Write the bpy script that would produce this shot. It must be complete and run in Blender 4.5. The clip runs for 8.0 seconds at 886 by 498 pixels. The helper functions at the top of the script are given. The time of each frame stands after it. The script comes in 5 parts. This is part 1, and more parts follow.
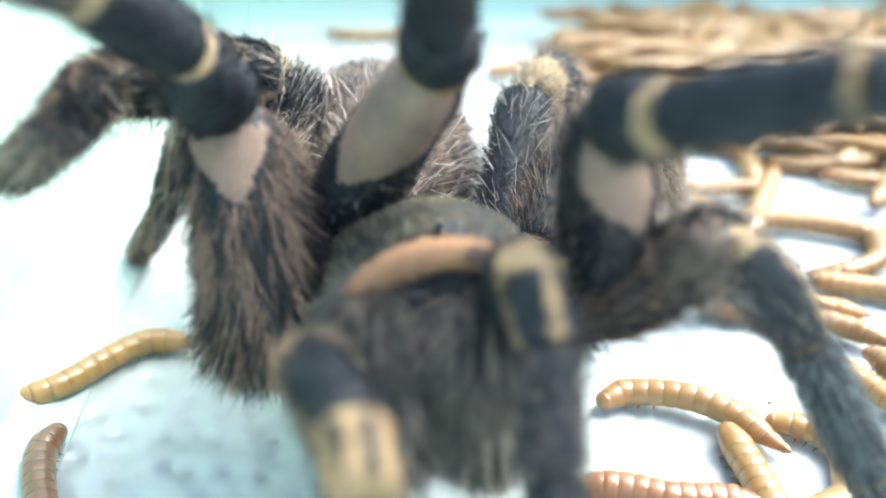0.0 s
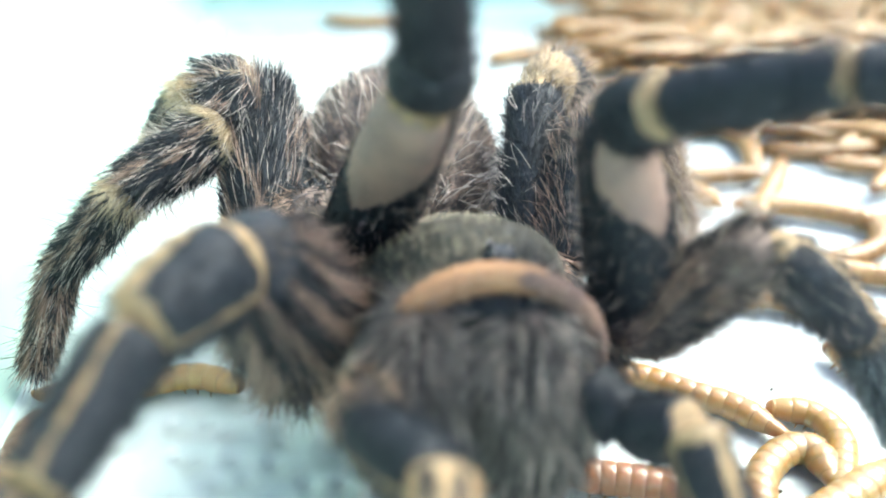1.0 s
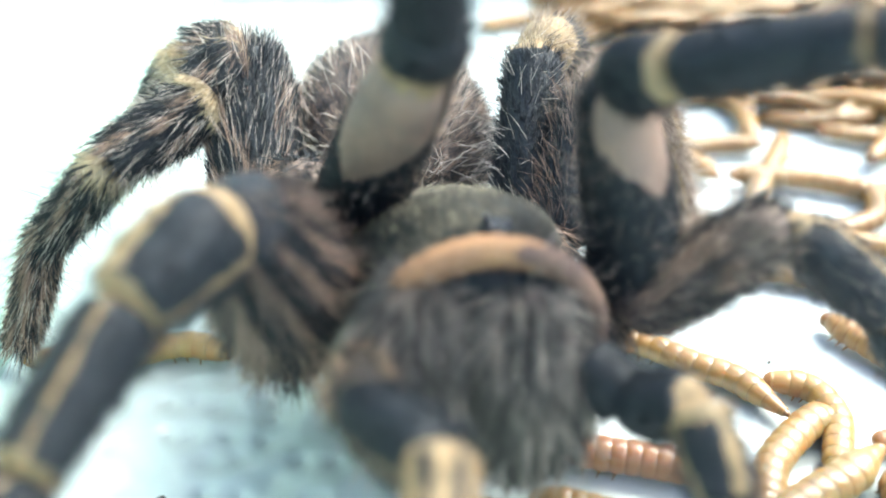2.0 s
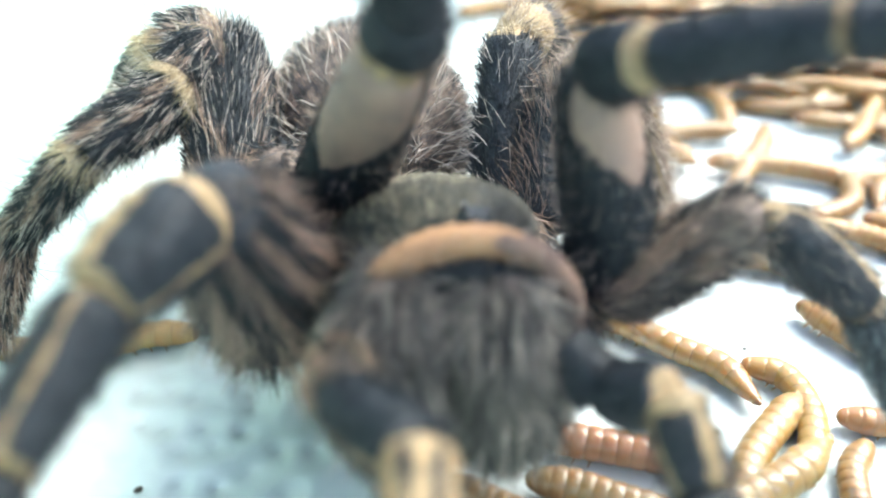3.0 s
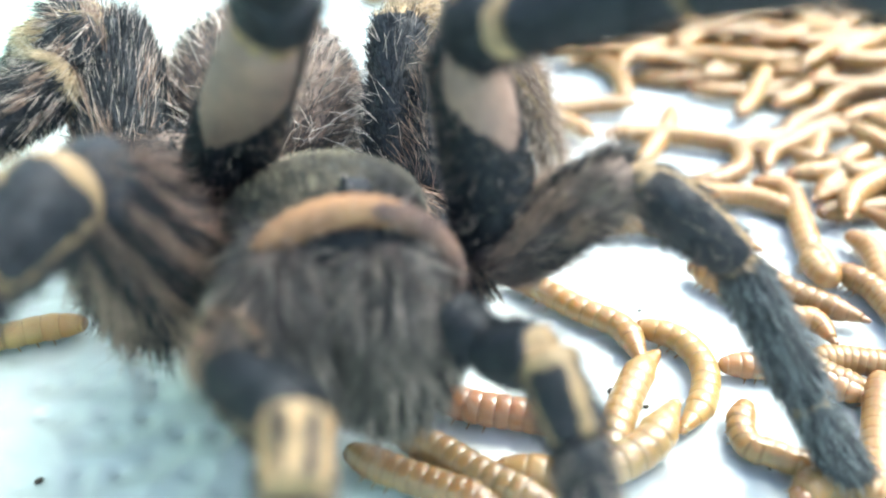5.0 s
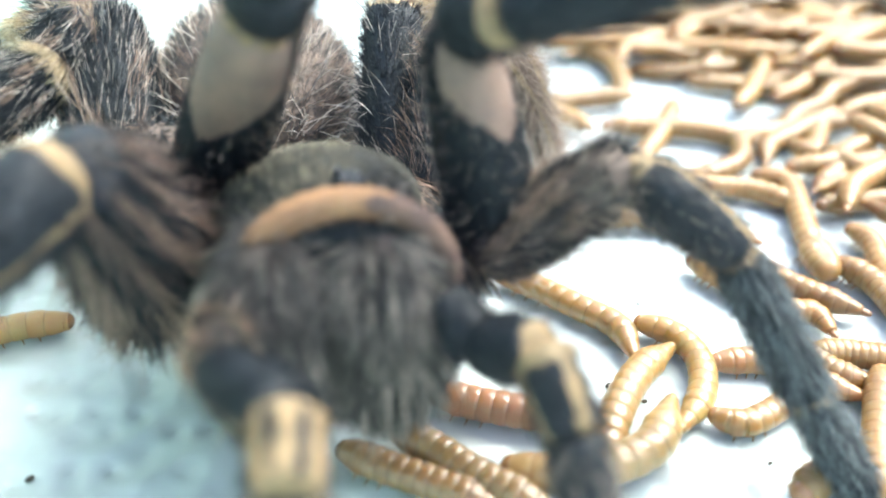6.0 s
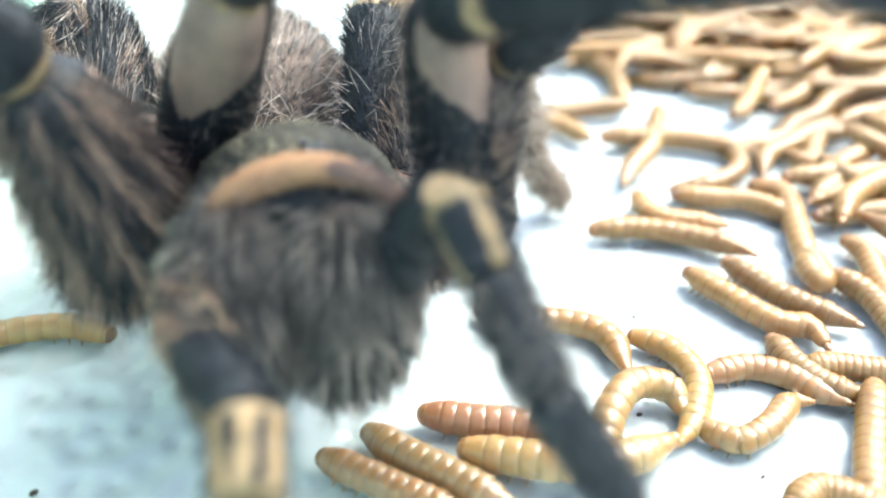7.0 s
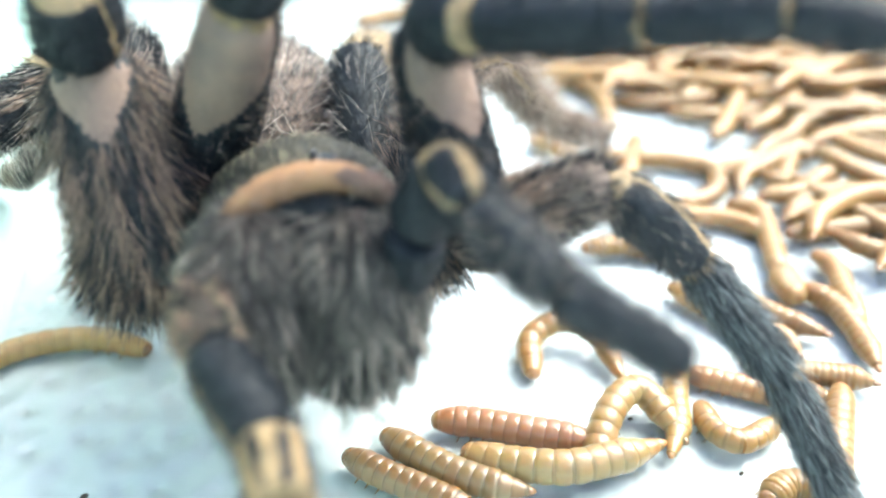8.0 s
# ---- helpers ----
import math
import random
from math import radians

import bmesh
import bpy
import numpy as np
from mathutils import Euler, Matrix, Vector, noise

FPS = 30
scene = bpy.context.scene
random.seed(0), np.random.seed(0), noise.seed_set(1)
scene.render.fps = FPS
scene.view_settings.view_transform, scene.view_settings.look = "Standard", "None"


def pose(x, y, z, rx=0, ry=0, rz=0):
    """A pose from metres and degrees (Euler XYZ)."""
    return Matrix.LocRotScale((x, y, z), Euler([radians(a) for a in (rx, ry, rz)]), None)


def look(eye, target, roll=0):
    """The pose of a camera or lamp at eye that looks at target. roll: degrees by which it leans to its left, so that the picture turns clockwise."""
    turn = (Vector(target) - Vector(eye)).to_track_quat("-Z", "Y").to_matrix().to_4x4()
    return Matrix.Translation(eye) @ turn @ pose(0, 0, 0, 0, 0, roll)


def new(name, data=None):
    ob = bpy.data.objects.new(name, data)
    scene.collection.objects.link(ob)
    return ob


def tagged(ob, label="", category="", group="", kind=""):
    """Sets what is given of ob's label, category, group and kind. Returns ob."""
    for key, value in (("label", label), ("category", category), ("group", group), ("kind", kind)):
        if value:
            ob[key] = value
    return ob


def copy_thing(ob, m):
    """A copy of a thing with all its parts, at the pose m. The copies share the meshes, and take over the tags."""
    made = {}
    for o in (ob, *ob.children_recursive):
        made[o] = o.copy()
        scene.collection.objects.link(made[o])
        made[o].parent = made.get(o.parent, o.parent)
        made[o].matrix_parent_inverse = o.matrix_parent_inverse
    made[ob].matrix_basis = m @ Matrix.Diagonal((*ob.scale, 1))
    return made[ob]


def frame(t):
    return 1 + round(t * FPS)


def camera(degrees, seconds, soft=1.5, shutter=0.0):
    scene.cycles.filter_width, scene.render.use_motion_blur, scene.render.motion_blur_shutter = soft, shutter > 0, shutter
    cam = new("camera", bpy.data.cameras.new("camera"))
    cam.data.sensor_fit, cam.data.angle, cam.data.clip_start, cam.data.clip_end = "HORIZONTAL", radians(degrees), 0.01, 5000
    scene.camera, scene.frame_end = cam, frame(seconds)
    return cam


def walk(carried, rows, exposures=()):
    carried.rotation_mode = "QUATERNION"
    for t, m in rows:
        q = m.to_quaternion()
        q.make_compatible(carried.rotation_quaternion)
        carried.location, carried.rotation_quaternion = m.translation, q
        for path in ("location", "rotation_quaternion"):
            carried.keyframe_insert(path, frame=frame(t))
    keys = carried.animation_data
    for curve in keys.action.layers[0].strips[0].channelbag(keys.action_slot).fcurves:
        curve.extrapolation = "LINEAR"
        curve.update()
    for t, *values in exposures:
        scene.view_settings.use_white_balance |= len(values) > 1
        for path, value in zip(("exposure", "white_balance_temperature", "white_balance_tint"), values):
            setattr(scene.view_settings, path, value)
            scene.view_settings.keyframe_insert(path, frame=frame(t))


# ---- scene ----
MM = 0.001

# ---- camera ----
cam = camera(51.27, 8.0, soft=2.0, shutter=0.5)
cam.data.dof.use_dof = True
cam.data.dof.focus_distance = 0.096
cam.data.dof.aperture_fstop = 12.5
# seconds, place in millimetres, then degrees down, to the left, and of roll
PATH = [
    (0, 1.12, -0.98, 65.31, 28.91, 0.59, 0.05),
    (0.5, 0.88, -1.39, 65.50, 28.89, 0.49, 0.03),
    (1, 0.48, -1.14, 65.90, 29.86, 0.47, -0.07),
    (1.5, 0.00, 0.00, 65.00, 31.00, 0.00, -0.00),
    (3, 0.09, 1.14, 65.34, 32.66, -1.86, 0.80),
    (3.5, 1.68, -0.20, 65.05, 33.19, -4.49, 1.21),
    (4, 2.67, -1.20, 64.50, 33.44, -6.61, 1.07),
    (4.5, 3.59, -1.70, 65.21, 33.11, -6.57, 0.68),
    (6, 4.63, -0.61, 64.23, 33.50, -6.63, 0.42),
    (6.5, 4.85, -0.49, 64.31, 33.61, -6.57, 0.32),
    (7, 5.24, -0.74, 66.40, 33.62, -6.36, 0.21),
    (7.5, 4.84, -0.17, 67.92, 33.41, -7.02, 0.66),
    (8, 1.62, -7.08, 73.48, 33.49, -7.68, 0.47),
]
walk(cam, [(t, pose(x * MM, y * MM, z * MM, 90 - down, 0, left) @ pose(0, 0, 0, 0, 0, roll)) for t, x, y, z, down, left, roll in PATH])

# ---- light ----
world = bpy.data.worlds.new("room_light")
scene.world = world
world.use_nodes = True
sky = world.node_tree.nodes.new("ShaderNodeTexSky")
sky.sky_type, sky.sun_disc = "NISHITA", False
sky.sun_elevation, sky.sun_rotation = radians(55), radians(64)
sky.air_density, sky.dust_density, sky.ozone_density = 0.85, 3.5, 1.2
world.node_tree.links.new(sky.outputs[0], world.node_tree.nodes["Background"].inputs[0])
world.node_tree.nodes["Background"].inputs[1].default_value = 0.25
sun = new("sun", bpy.data.lights.new("sun", "SUN"))
sun.data.energy, sun.data.angle, sun.data.color = 2.3, radians(50), (0.85, 1.0, 0.84)
sun.matrix_world = look((0.31, 0.24, 0.5), (0.0, 0.09, 0.0))
scene.view_settings.exposure = 1.58


# ---- materials ----
def material(name, color, rough=0.5, color_b=None, size=0.004, bump=0.0, bump_size=0.0006, coat=0.0, sss=0.0, spec=0.5, vary=0.0, island=0.0, trans=0.0):
    """A Principled surface, mottled between two colours at two scales; vary: by object, island: by loose piece."""
    m = bpy.data.materials.new(name)
    m.use_nodes = True
    nodes, links = m.node_tree.nodes, m.node_tree.links
    b = nodes["Principled BSDF"]
    b.inputs["Roughness"].default_value = rough
    b.inputs["Coat Weight"].default_value = coat
    b.inputs["Coat Roughness"].default_value = 0.1
    b.inputs["Coat IOR"].default_value = 1.55
    b.inputs["Specular IOR Level"].default_value = spec
    b.inputs["Transmission Weight"].default_value = trans
    if sss:
        b.inputs["Subsurface Weight"].default_value = sss
        b.inputs["Subsurface Radius"].default_value = (1.0, 0.6, 0.3)
        b.inputs["Subsurface Scale"].default_value = 0.0032
    co = nodes.new("ShaderNodeTexCoord")
    n1 = nodes.new("ShaderNodeTexNoise")
    n1.inputs["Scale"].default_value, n1.inputs["Detail"].default_value = 1 / size, 6
    links.new(co.outputs["Object"], n1.inputs["Vector"])
    mix = nodes.new("ShaderNodeMix")
    mix.data_type = "RGBA"
    ramp = nodes.new("ShaderNodeMapRange")
    ramp.inputs["From Min"].default_value, ramp.inputs["From Max"].default_value = 0.35, 0.65
    links.new(n1.outputs["Fac"], ramp.inputs["Value"])
    links.new(ramp.outputs["Result"], mix.inputs["Factor"])
    mix.inputs["A"].default_value = (*color, 1)
    mix.inputs["B"].default_value = (*(color_b or [c * 0.75 for c in color]), 1)
    out = mix.outputs["Result"]
    if vary or island:
        hsv = nodes.new("ShaderNodeHueSaturation")
        rnd = nodes.new("ShaderNodeObjectInfo") if vary else nodes.new("ShaderNodeNewGeometry")
        val = nodes.new("ShaderNodeMapRange")
        amount = vary or island
        val.inputs["To Min"].default_value, val.inputs["To Max"].default_value = 1 - amount, 1 + amount
        links.new(rnd.outputs["Random" if vary else "Random Per Island"], val.inputs["Value"])
        links.new(val.outputs["Result"], hsv.inputs["Value"])
        links.new(out, hsv.inputs["Color"])
        out = hsv.outputs["Color"]
    links.new(out, b.inputs["Base Color"])
    if bump:
        n2 = nodes.new("ShaderNodeTexNoise")
        n2.inputs["Scale"].default_value, n2.inputs["Detail"].default_value = 1 / bump_size, 4
        links.new(co.outputs["Object"], n2.inputs["Vector"])
        bp = nodes.new("ShaderNodeBump")
        bp.inputs["Strength"].default_value, bp.inputs["Distance"].default_value = bump, 0.0004
        links.new(n2.outputs["Fac"], bp.inputs["Height"])
        links.new(bp.outputs["Normal"], b.inputs["Normal"])
    return m


# black cuticle; the blue in its colour paints in the veil of haze
M_DARK = material("hazed_black_cuticle", (0.008, 0.012, 0.017), 0.6, (0.016, 0.021, 0.026), 0.0015, 0.5, 0.0004, spec=0.35)
M_BROWN = material("brown_cuticle", (0.17, 0.128, 0.108), 0.7, (0.06, 0.048, 0.042), 0.002, 0.5, 0.0004, spec=0.3)
M_BARE = material("bare_pinkish_skin", (0.24, 0.162, 0.125), 0.6, (0.165, 0.118, 0.1), 0.004, 0.2, 0.0005, spec=0.3)
M_GOLD = material("golden_skin", (0.34, 0.235, 0.125), 0.6, (0.24, 0.18, 0.11), 0.0012, 0.4, 0.0003, spec=0.3)
M_OLIVE = material("olive_carapace", (0.038, 0.038, 0.031), 0.6, (0.018, 0.021, 0.022), 0.003, 0.6, 0.0005, spec=0.3)
M_ORANGE = material("orange_fringe", (0.44, 0.24, 0.115), 0.65, (0.3, 0.155, 0.085), 0.003, 0.8, 0.0004, spec=0.3)
M_PLUM = material("plum_brown_fringe", (0.2, 0.12, 0.085), 0.65, (0.1, 0.065, 0.058), 0.004, 0.8, 0.0004, spec=0.3)
M_EYE = material("eye", (0.01, 0.01, 0.012), 0.1, coat=1.0)
# black hair, tinted blue for the same painted haze
H_DARK = material("hazed_black_hair", (0.013, 0.019, 0.026), 0.5, island=0.5, spec=0.4)
H_PALE = material("pale_hair", (0.38, 0.3, 0.24), 0.45, island=0.35, spec=0.4)
H_GREY = material("grey_brown_hair", (0.42, 0.35, 0.295), 0.5, island=0.6, spec=0.35)
H_JAW = material("grey_olive_hair", (0.2, 0.177, 0.158), 0.5, island=0.5, spec=0.35)
H_JAW_DARK = material("dark_grey_brown_hair", (0.05, 0.047, 0.046), 0.5, island=0.5, spec=0.35)
H_BROWN = material("brown_hair", (0.3, 0.205, 0.16), 0.5, island=0.5, spec=0.35)
H_GOLD = material("golden_hair", (0.38, 0.265, 0.14), 0.5, island=0.3, spec=0.35)
H_LOCK = material("pale_brown_locks", (0.31, 0.215, 0.165), 0.5, island=0.4, spec=0.35)
H_TAN = material("dull_tan_hair", (0.4, 0.265, 0.135), 0.5, island=0.3, spec=0.3)
M_TAN = material("dull_tan_skin", (0.3, 0.212, 0.115), 0.6, (0.15, 0.115, 0.07), 0.0012, 0.4, 0.0003, spec=0.3)
# grey hair of the first right leg, bluish haze put into its colour
H_HAZE = material("haze_grey_hair", (0.23, 0.26, 0.27), 0.5, island=0.5, spec=0.35)
H_TUFT = material("straw_tuft", (0.58, 0.46, 0.3), 0.5, island=0.3, spec=0.35)
H_WHITE = material("white_bristle", (0.68, 0.6, 0.53), 0.4, island=0.25, spec=0.4)
H_OLIVE_PALE = material("straw_down", (0.25, 0.225, 0.16), 0.55, island=0.35, spec=0.3)
H_OLIVE = material("olive_hair", (0.052, 0.05, 0.04), 0.55, island=0.4, spec=0.3)
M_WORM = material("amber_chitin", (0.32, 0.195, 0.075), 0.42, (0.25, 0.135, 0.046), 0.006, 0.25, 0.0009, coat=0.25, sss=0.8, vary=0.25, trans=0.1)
M_RING = material("brown_chitin_ring", (0.27, 0.145, 0.052), 0.35, coat=0.3, sss=0.2, vary=0.25)
M_HEAD = material("brown_chitin_head", (0.3, 0.15, 0.065), 0.25, coat=0.5, sss=0.2, vary=0.3)


def plastic(name, color, color_b, dents):
    m = material(name, color, 0.28, color_b, 0.014, 0.12, 0.004, spec=0.5, sss=0.35)
    nodes, links = m.node_tree.nodes, m.node_tree.links
    b = nodes["Principled BSDF"]
    b.inputs["Subsurface Scale"].default_value = 0.009
    b.inputs["Subsurface Radius"].default_value = (1.0, 1.0, 1.0)
    co = nodes.new("ShaderNodeTexCoord")
    v = nodes.new("ShaderNodeTexVoronoi")
    v.feature = "SMOOTH_F1"
    v.inputs["Scale"].default_value = 1 / 0.0034
    links.new(co.outputs["Object"], v.inputs["Vector"])
    bp = nodes.new("ShaderNodeBump")
    bp.inputs["Strength"].default_value, bp.inputs["Distance"].default_value = dents, 0.0019
    links.new(v.outputs["Distance"], bp.inputs["Height"])
    links.new(bp.outputs["Normal"], b.inputs["Normal"])
    return m


M_FLOOR = plastic("dimpled_white_plastic", (0.53, 0.6, 0.615), (0.46, 0.53, 0.545), 0.9)
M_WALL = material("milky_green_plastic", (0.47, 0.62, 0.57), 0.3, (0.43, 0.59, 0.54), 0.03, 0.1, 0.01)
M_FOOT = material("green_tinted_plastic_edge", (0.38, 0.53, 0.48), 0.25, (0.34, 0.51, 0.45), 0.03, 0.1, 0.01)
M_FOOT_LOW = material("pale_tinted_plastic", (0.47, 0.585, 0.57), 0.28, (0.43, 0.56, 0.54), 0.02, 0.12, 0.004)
M_TABLE = material("pale_table", (0.6, 0.58, 0.55), 0.5, (0.5, 0.48, 0.46), 0.05, 0.2, 0.01)
M_DIRT = material("dark_grit", (0.05, 0.04, 0.03), 0.7)


# ---- helpers ----
def mesh_from(name, verts, faces, mats, index=None, smooth=True):
    me = bpy.data.meshes.new(name)
    me.from_pydata([tuple(v) for v in verts], [], faces)
    for m in mats if isinstance(mats, (list, tuple)) else [mats]:
        me.materials.append(m)
    if index is not None:
        me.polygons.foreach_set("material_index", np.array(index, dtype=np.int32))
    if smooth:
        me.polygons.foreach_set("use_smooth", np.ones(len(me.polygons), dtype=bool))
    me.update()
    return me


def part(name, me, parent, label="", kind=""):
    ob = new(name, me)
    ob.parent = parent
    return tagged(ob, label, kind=kind)


def lathe(rings, sides, radius, paint=None):
    """Verts, faces and face paint of a closed tube along z. radius(u, a) gives x, y, z."""
    verts, faces, index = [], [], []
    for i in range(rings + 1):
        for j in range(sides):
            verts.append(radius(i / rings, 2 * math.pi * j / sides))
    for i in range(rings):
        for j in range(sides):
            k = (j + 1) % sides
            faces.append((i * sides + j, i * sides + k, (i + 1) * sides + k, (i + 1) * sides + j))
            index.append(paint((i + 0.5) / rings, 2 * math.pi * (j + 0.5) / sides) if paint else 0)
    faces.append(tuple(range(sides - 1, -1, -1)))
    faces.append(tuple(rings * sides + j for j in range(sides)))
    index += [index[0], index[-1]]
    return verts, faces, index


def hair_mesh(name, roots, ways, lengths, thick, bend, mat):
    """Tapered curved bristles: roots and unit ways (n, 3), lengths (n), bend (n, 3) added at the tip."""
    n = len(roots)
    side = np.cross(ways, np.random.normal(size=(n, 3)))
    side /= np.linalg.norm(side, axis=1)[:, None] + 1e-9
    other = np.cross(ways, side)
    verts = np.zeros((n, 7, 3))
    ln = lengths[:, None]
    for k in range(3):
        a = 2 * math.pi * k / 3
        ring = (math.cos(a) * side + math.sin(a) * other) * thick
        verts[:, k] = roots + ring - ways * 0.0001
        verts[:, 3 + k] = roots + ring * 0.7 + ways * ln * 0.55 + bend * ln * 0.3
    verts[:, 6] = roots + ways * ln + bend * ln
    tri = [(0, 1, 4), (0, 4, 3), (1, 2, 5), (1, 5, 4), (2, 0, 3), (2, 3, 5), (3, 4, 6), (4, 5, 6), (5, 3, 6)]
    faces = (np.array(tri)[None] + 7 * np.arange(n)[:, None, None]).reshape(-1, 3)
    me = bpy.data.meshes.new(name)
    me.vertices.add(n * 7)
    me.vertices.foreach_set("co", verts.reshape(-1))
    me.loops.add(len(faces) * 3)
    me.loops.foreach_set("vertex_index", faces.reshape(-1).astype(np.int32))
    me.polygons.add(len(faces))
    me.polygons.foreach_set("loop_start", np.arange(0, len(faces) * 3, 3, dtype=np.int32))
    me.materials.append(mat)
    me.update(calc_edges=True)
    me.polygons.foreach_set("use_smooth", np.ones(len(faces), dtype=bool))
    return me


def unit(v):
    v = np.asarray(v, dtype=float)
    return v / (np.linalg.norm(v, axis=-1, keepdims=True) + 1e-12)


def coat(parent, shape, normal, count, length, thick, lean, mat, label, pick=None, droop=(0, 0, 0), spread=0.35):
    """Hair on a surface: shape(u, a) and normal(u, a) over arrays; lean is added to the normal; pick keeps some roots."""
    u, a = np.random.rand(count), np.random.rand(count) * 2 * math.pi
    if pick is not None:
        keep = pick(u, a)
        u, a = u[keep], a[keep]
    roots, nor = shape(u, a), normal(u, a)
    ways = unit(nor + np.asarray(lean) + np.random.normal(size=nor.shape) * spread)
    ways = unit(ways + nor * np.clip(0.12 - np.sum(ways * nor, axis=1), 0, 1)[:, None] * 1.2)
    lens = length * (0.55 + 0.75 * np.random.rand(len(u)))
    me = hair_mesh("hair", roots, ways, lens, thick, np.tile(np.asarray(droop, dtype=float), (len(u), 1)) + np.random.normal(size=nor.shape) * 0.12, mat)
    return part("hair", me, parent, label, "stuff")


# ---- container ----
def slab(name, outline_lo, outline_hi, mat, label, parent=None):
    """A prism between two loops of the same number of corners."""
    n = len(outline_lo)
    verts = [tuple(c * MM for c in v) for v in (*outline_lo, *outline_hi)]
    faces = [tuple(range(n - 1, -1, -1)), tuple(range(n, 2 * n))] + [(i, (i + 1) % n, n + (i + 1) % n, n + i) for i in range(n)]
    ob = new(name, mesh_from(name, verts, faces, mat, smooth=False))
    return tagged(ob, label, kind="structure")


TURN = radians(5)


def boxed(x, y, z):
    """From the container's own axes, corner at the back of the side wall, to the world."""
    return (-62 + x * math.cos(TURN) - y * math.sin(TURN), 230 + x * math.sin(TURN) + y * math.cos(TURN), z)


WIDE, DEEP, HIGH, THICK = 262.0, 330.0, 78.0, 2.2


def floor_sheet():
    nx, ny = 150, 180
    verts, faces = [], []
    for j in range(ny + 1):
        for i in range(nx + 1):
            x, y = WIDE * i / nx, -DEEP * j / ny
            w = boxed(x, y, 0)
            z = 0.35 * noise.noise((w[0] * 0.035, w[1] * 0.035, 0)) + 0.12 * noise.noise((w[0] * 0.12, w[1] * 0.12, 3))
            verts.append((w[0] * MM, w[1] * MM, (z - 0.35) * MM))
    for j in range(ny):
        for i in range(nx):
            a = j * (nx + 1) + i
            faces.append((a, a + nx + 1, a + nx + 2, a + 1))
    me = mesh_from("floor", verts, faces, M_FLOOR)
    ob = new("floor", me)
    thick = ob.modifiers.new("thickness", "SOLIDIFY")
    thick.thickness, thick.offset = 1.5 * MM, -1
    tagged(ob, "white dimpled plastic floor of a container, slightly wavy", "floor", kind="structure")


def wall(name, a, b, inward, label):
    """A plastic wall with a rounded foot and a lip at the rim, from a to b in container axes."""
    prof = [(0.0, HIGH)] + [(0.0, 9.0)] + [(9 - 9 * math.cos(k * math.pi / 12), 9 - 9 * math.sin(k * math.pi / 12)) for k in range(1, 7)]
    prof = [(9.0, 0.02)] + prof[::-1][1:]
    prof = prof + [(-4.0, HIGH + 0.5), (-4.0, HIGH - 3), (-THICK, HIGH - 3), (-THICK, -1.2), (9.0, -1.2)]
    verts, faces = [], []
    n = len(prof)
    for end in (a, b):
        for d, z in prof:
            w = boxed(end[0] + inward[0] * d, end[1] + inward[1] * d, z)
            verts.append(tuple(c * MM for c in w))
    faces = [(i, (i + 1) % n, n + (i + 1) % n, n + i) for i in range(n)]
    faces += [tuple(range(n - 1, -1, -1)), tuple(range(n, 2 * n))]
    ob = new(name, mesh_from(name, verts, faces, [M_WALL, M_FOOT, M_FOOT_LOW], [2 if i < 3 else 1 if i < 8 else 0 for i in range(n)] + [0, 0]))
    ob.data.set_sharp_from_angle(angle=radians(50))
    tagged(ob, label, "wall", kind="structure")


def container():
    floor_sheet()
    label = "milky green-white plastic container wall with a rounded foot"
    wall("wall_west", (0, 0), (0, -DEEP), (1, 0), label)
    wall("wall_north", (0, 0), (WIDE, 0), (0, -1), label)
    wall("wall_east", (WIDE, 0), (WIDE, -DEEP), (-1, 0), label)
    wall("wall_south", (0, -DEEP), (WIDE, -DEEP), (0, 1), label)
    s = 420
    slab("ground", [(-s, -s, -30), (s, -s, -30), (s, s, -30), (-s, s, -30)], [(-s, -s, -3.5), (s, -s, -3.5), (s, s, -3.5), (-s, s, -3.5)], M_TABLE, "pale table top under the container")


container()

# ---- spider: body poses, millimetres and degrees against the resting pose ----
REST = (3.0, 74.0, 0.0)
BODY = [(0.0, -1.5, 0.4, 2.6, 0, -4, 0), (0.1, -1.4, 0.3, 2.6, 0, -4, 0), (0.2, -1.2, 0.2, 2.6, 0, -3, 0), (0.3, -0.9, 0.1, 2.4, 0, -2, 0), (0.4, -0.6, 0.0, 2.1, 0, -1, 0),
        (0.5, -0.4, 0.0, 1.8, 0, -1, 0), (0.7, 0.0, 0.0, 0.8, 0, 0, 0), (1.0, 0.0, 0.0, 0.0, 0, 0, 0), (1.5, 0.0, 0.0, 0.0, 0, 0, 0), (6.5, 0.0, 0.4, 0.0, 0, 0, 0),
        (6.7, -0.5, 0.5, 1.0, -1, 0, 0), (7.0, -1.9, 0.3, 2.9, -4, 0, -2), (7.5, -2.6, 0.6, 4.3, -5, 0, -2), (8.0, -3.4, -3.9, 7.2, -6, 0, -2)]


def blend(rows, t):
    """Smooth values between the rows (time first)."""
    if t <= rows[0][0]:
        return np.array(rows[0][1:], dtype=float)
    for r, s in zip(rows, rows[1:]):
        if t <= s[0]:
            k = (t - r[0]) / (s[0] - r[0])
            return np.array(r[1:], dtype=float) * (1 - k) + np.array(s[1:], dtype=float) * k
    return np.array(rows[-1][1:], dtype=float)


def body_pose(t):
    x, y, z, rx, ry, rz = blend(BODY, t)
    return pose((REST[0] + x) * MM, (REST[1] + y) * MM, (REST[2] + z) * MM, rx, ry, rz)


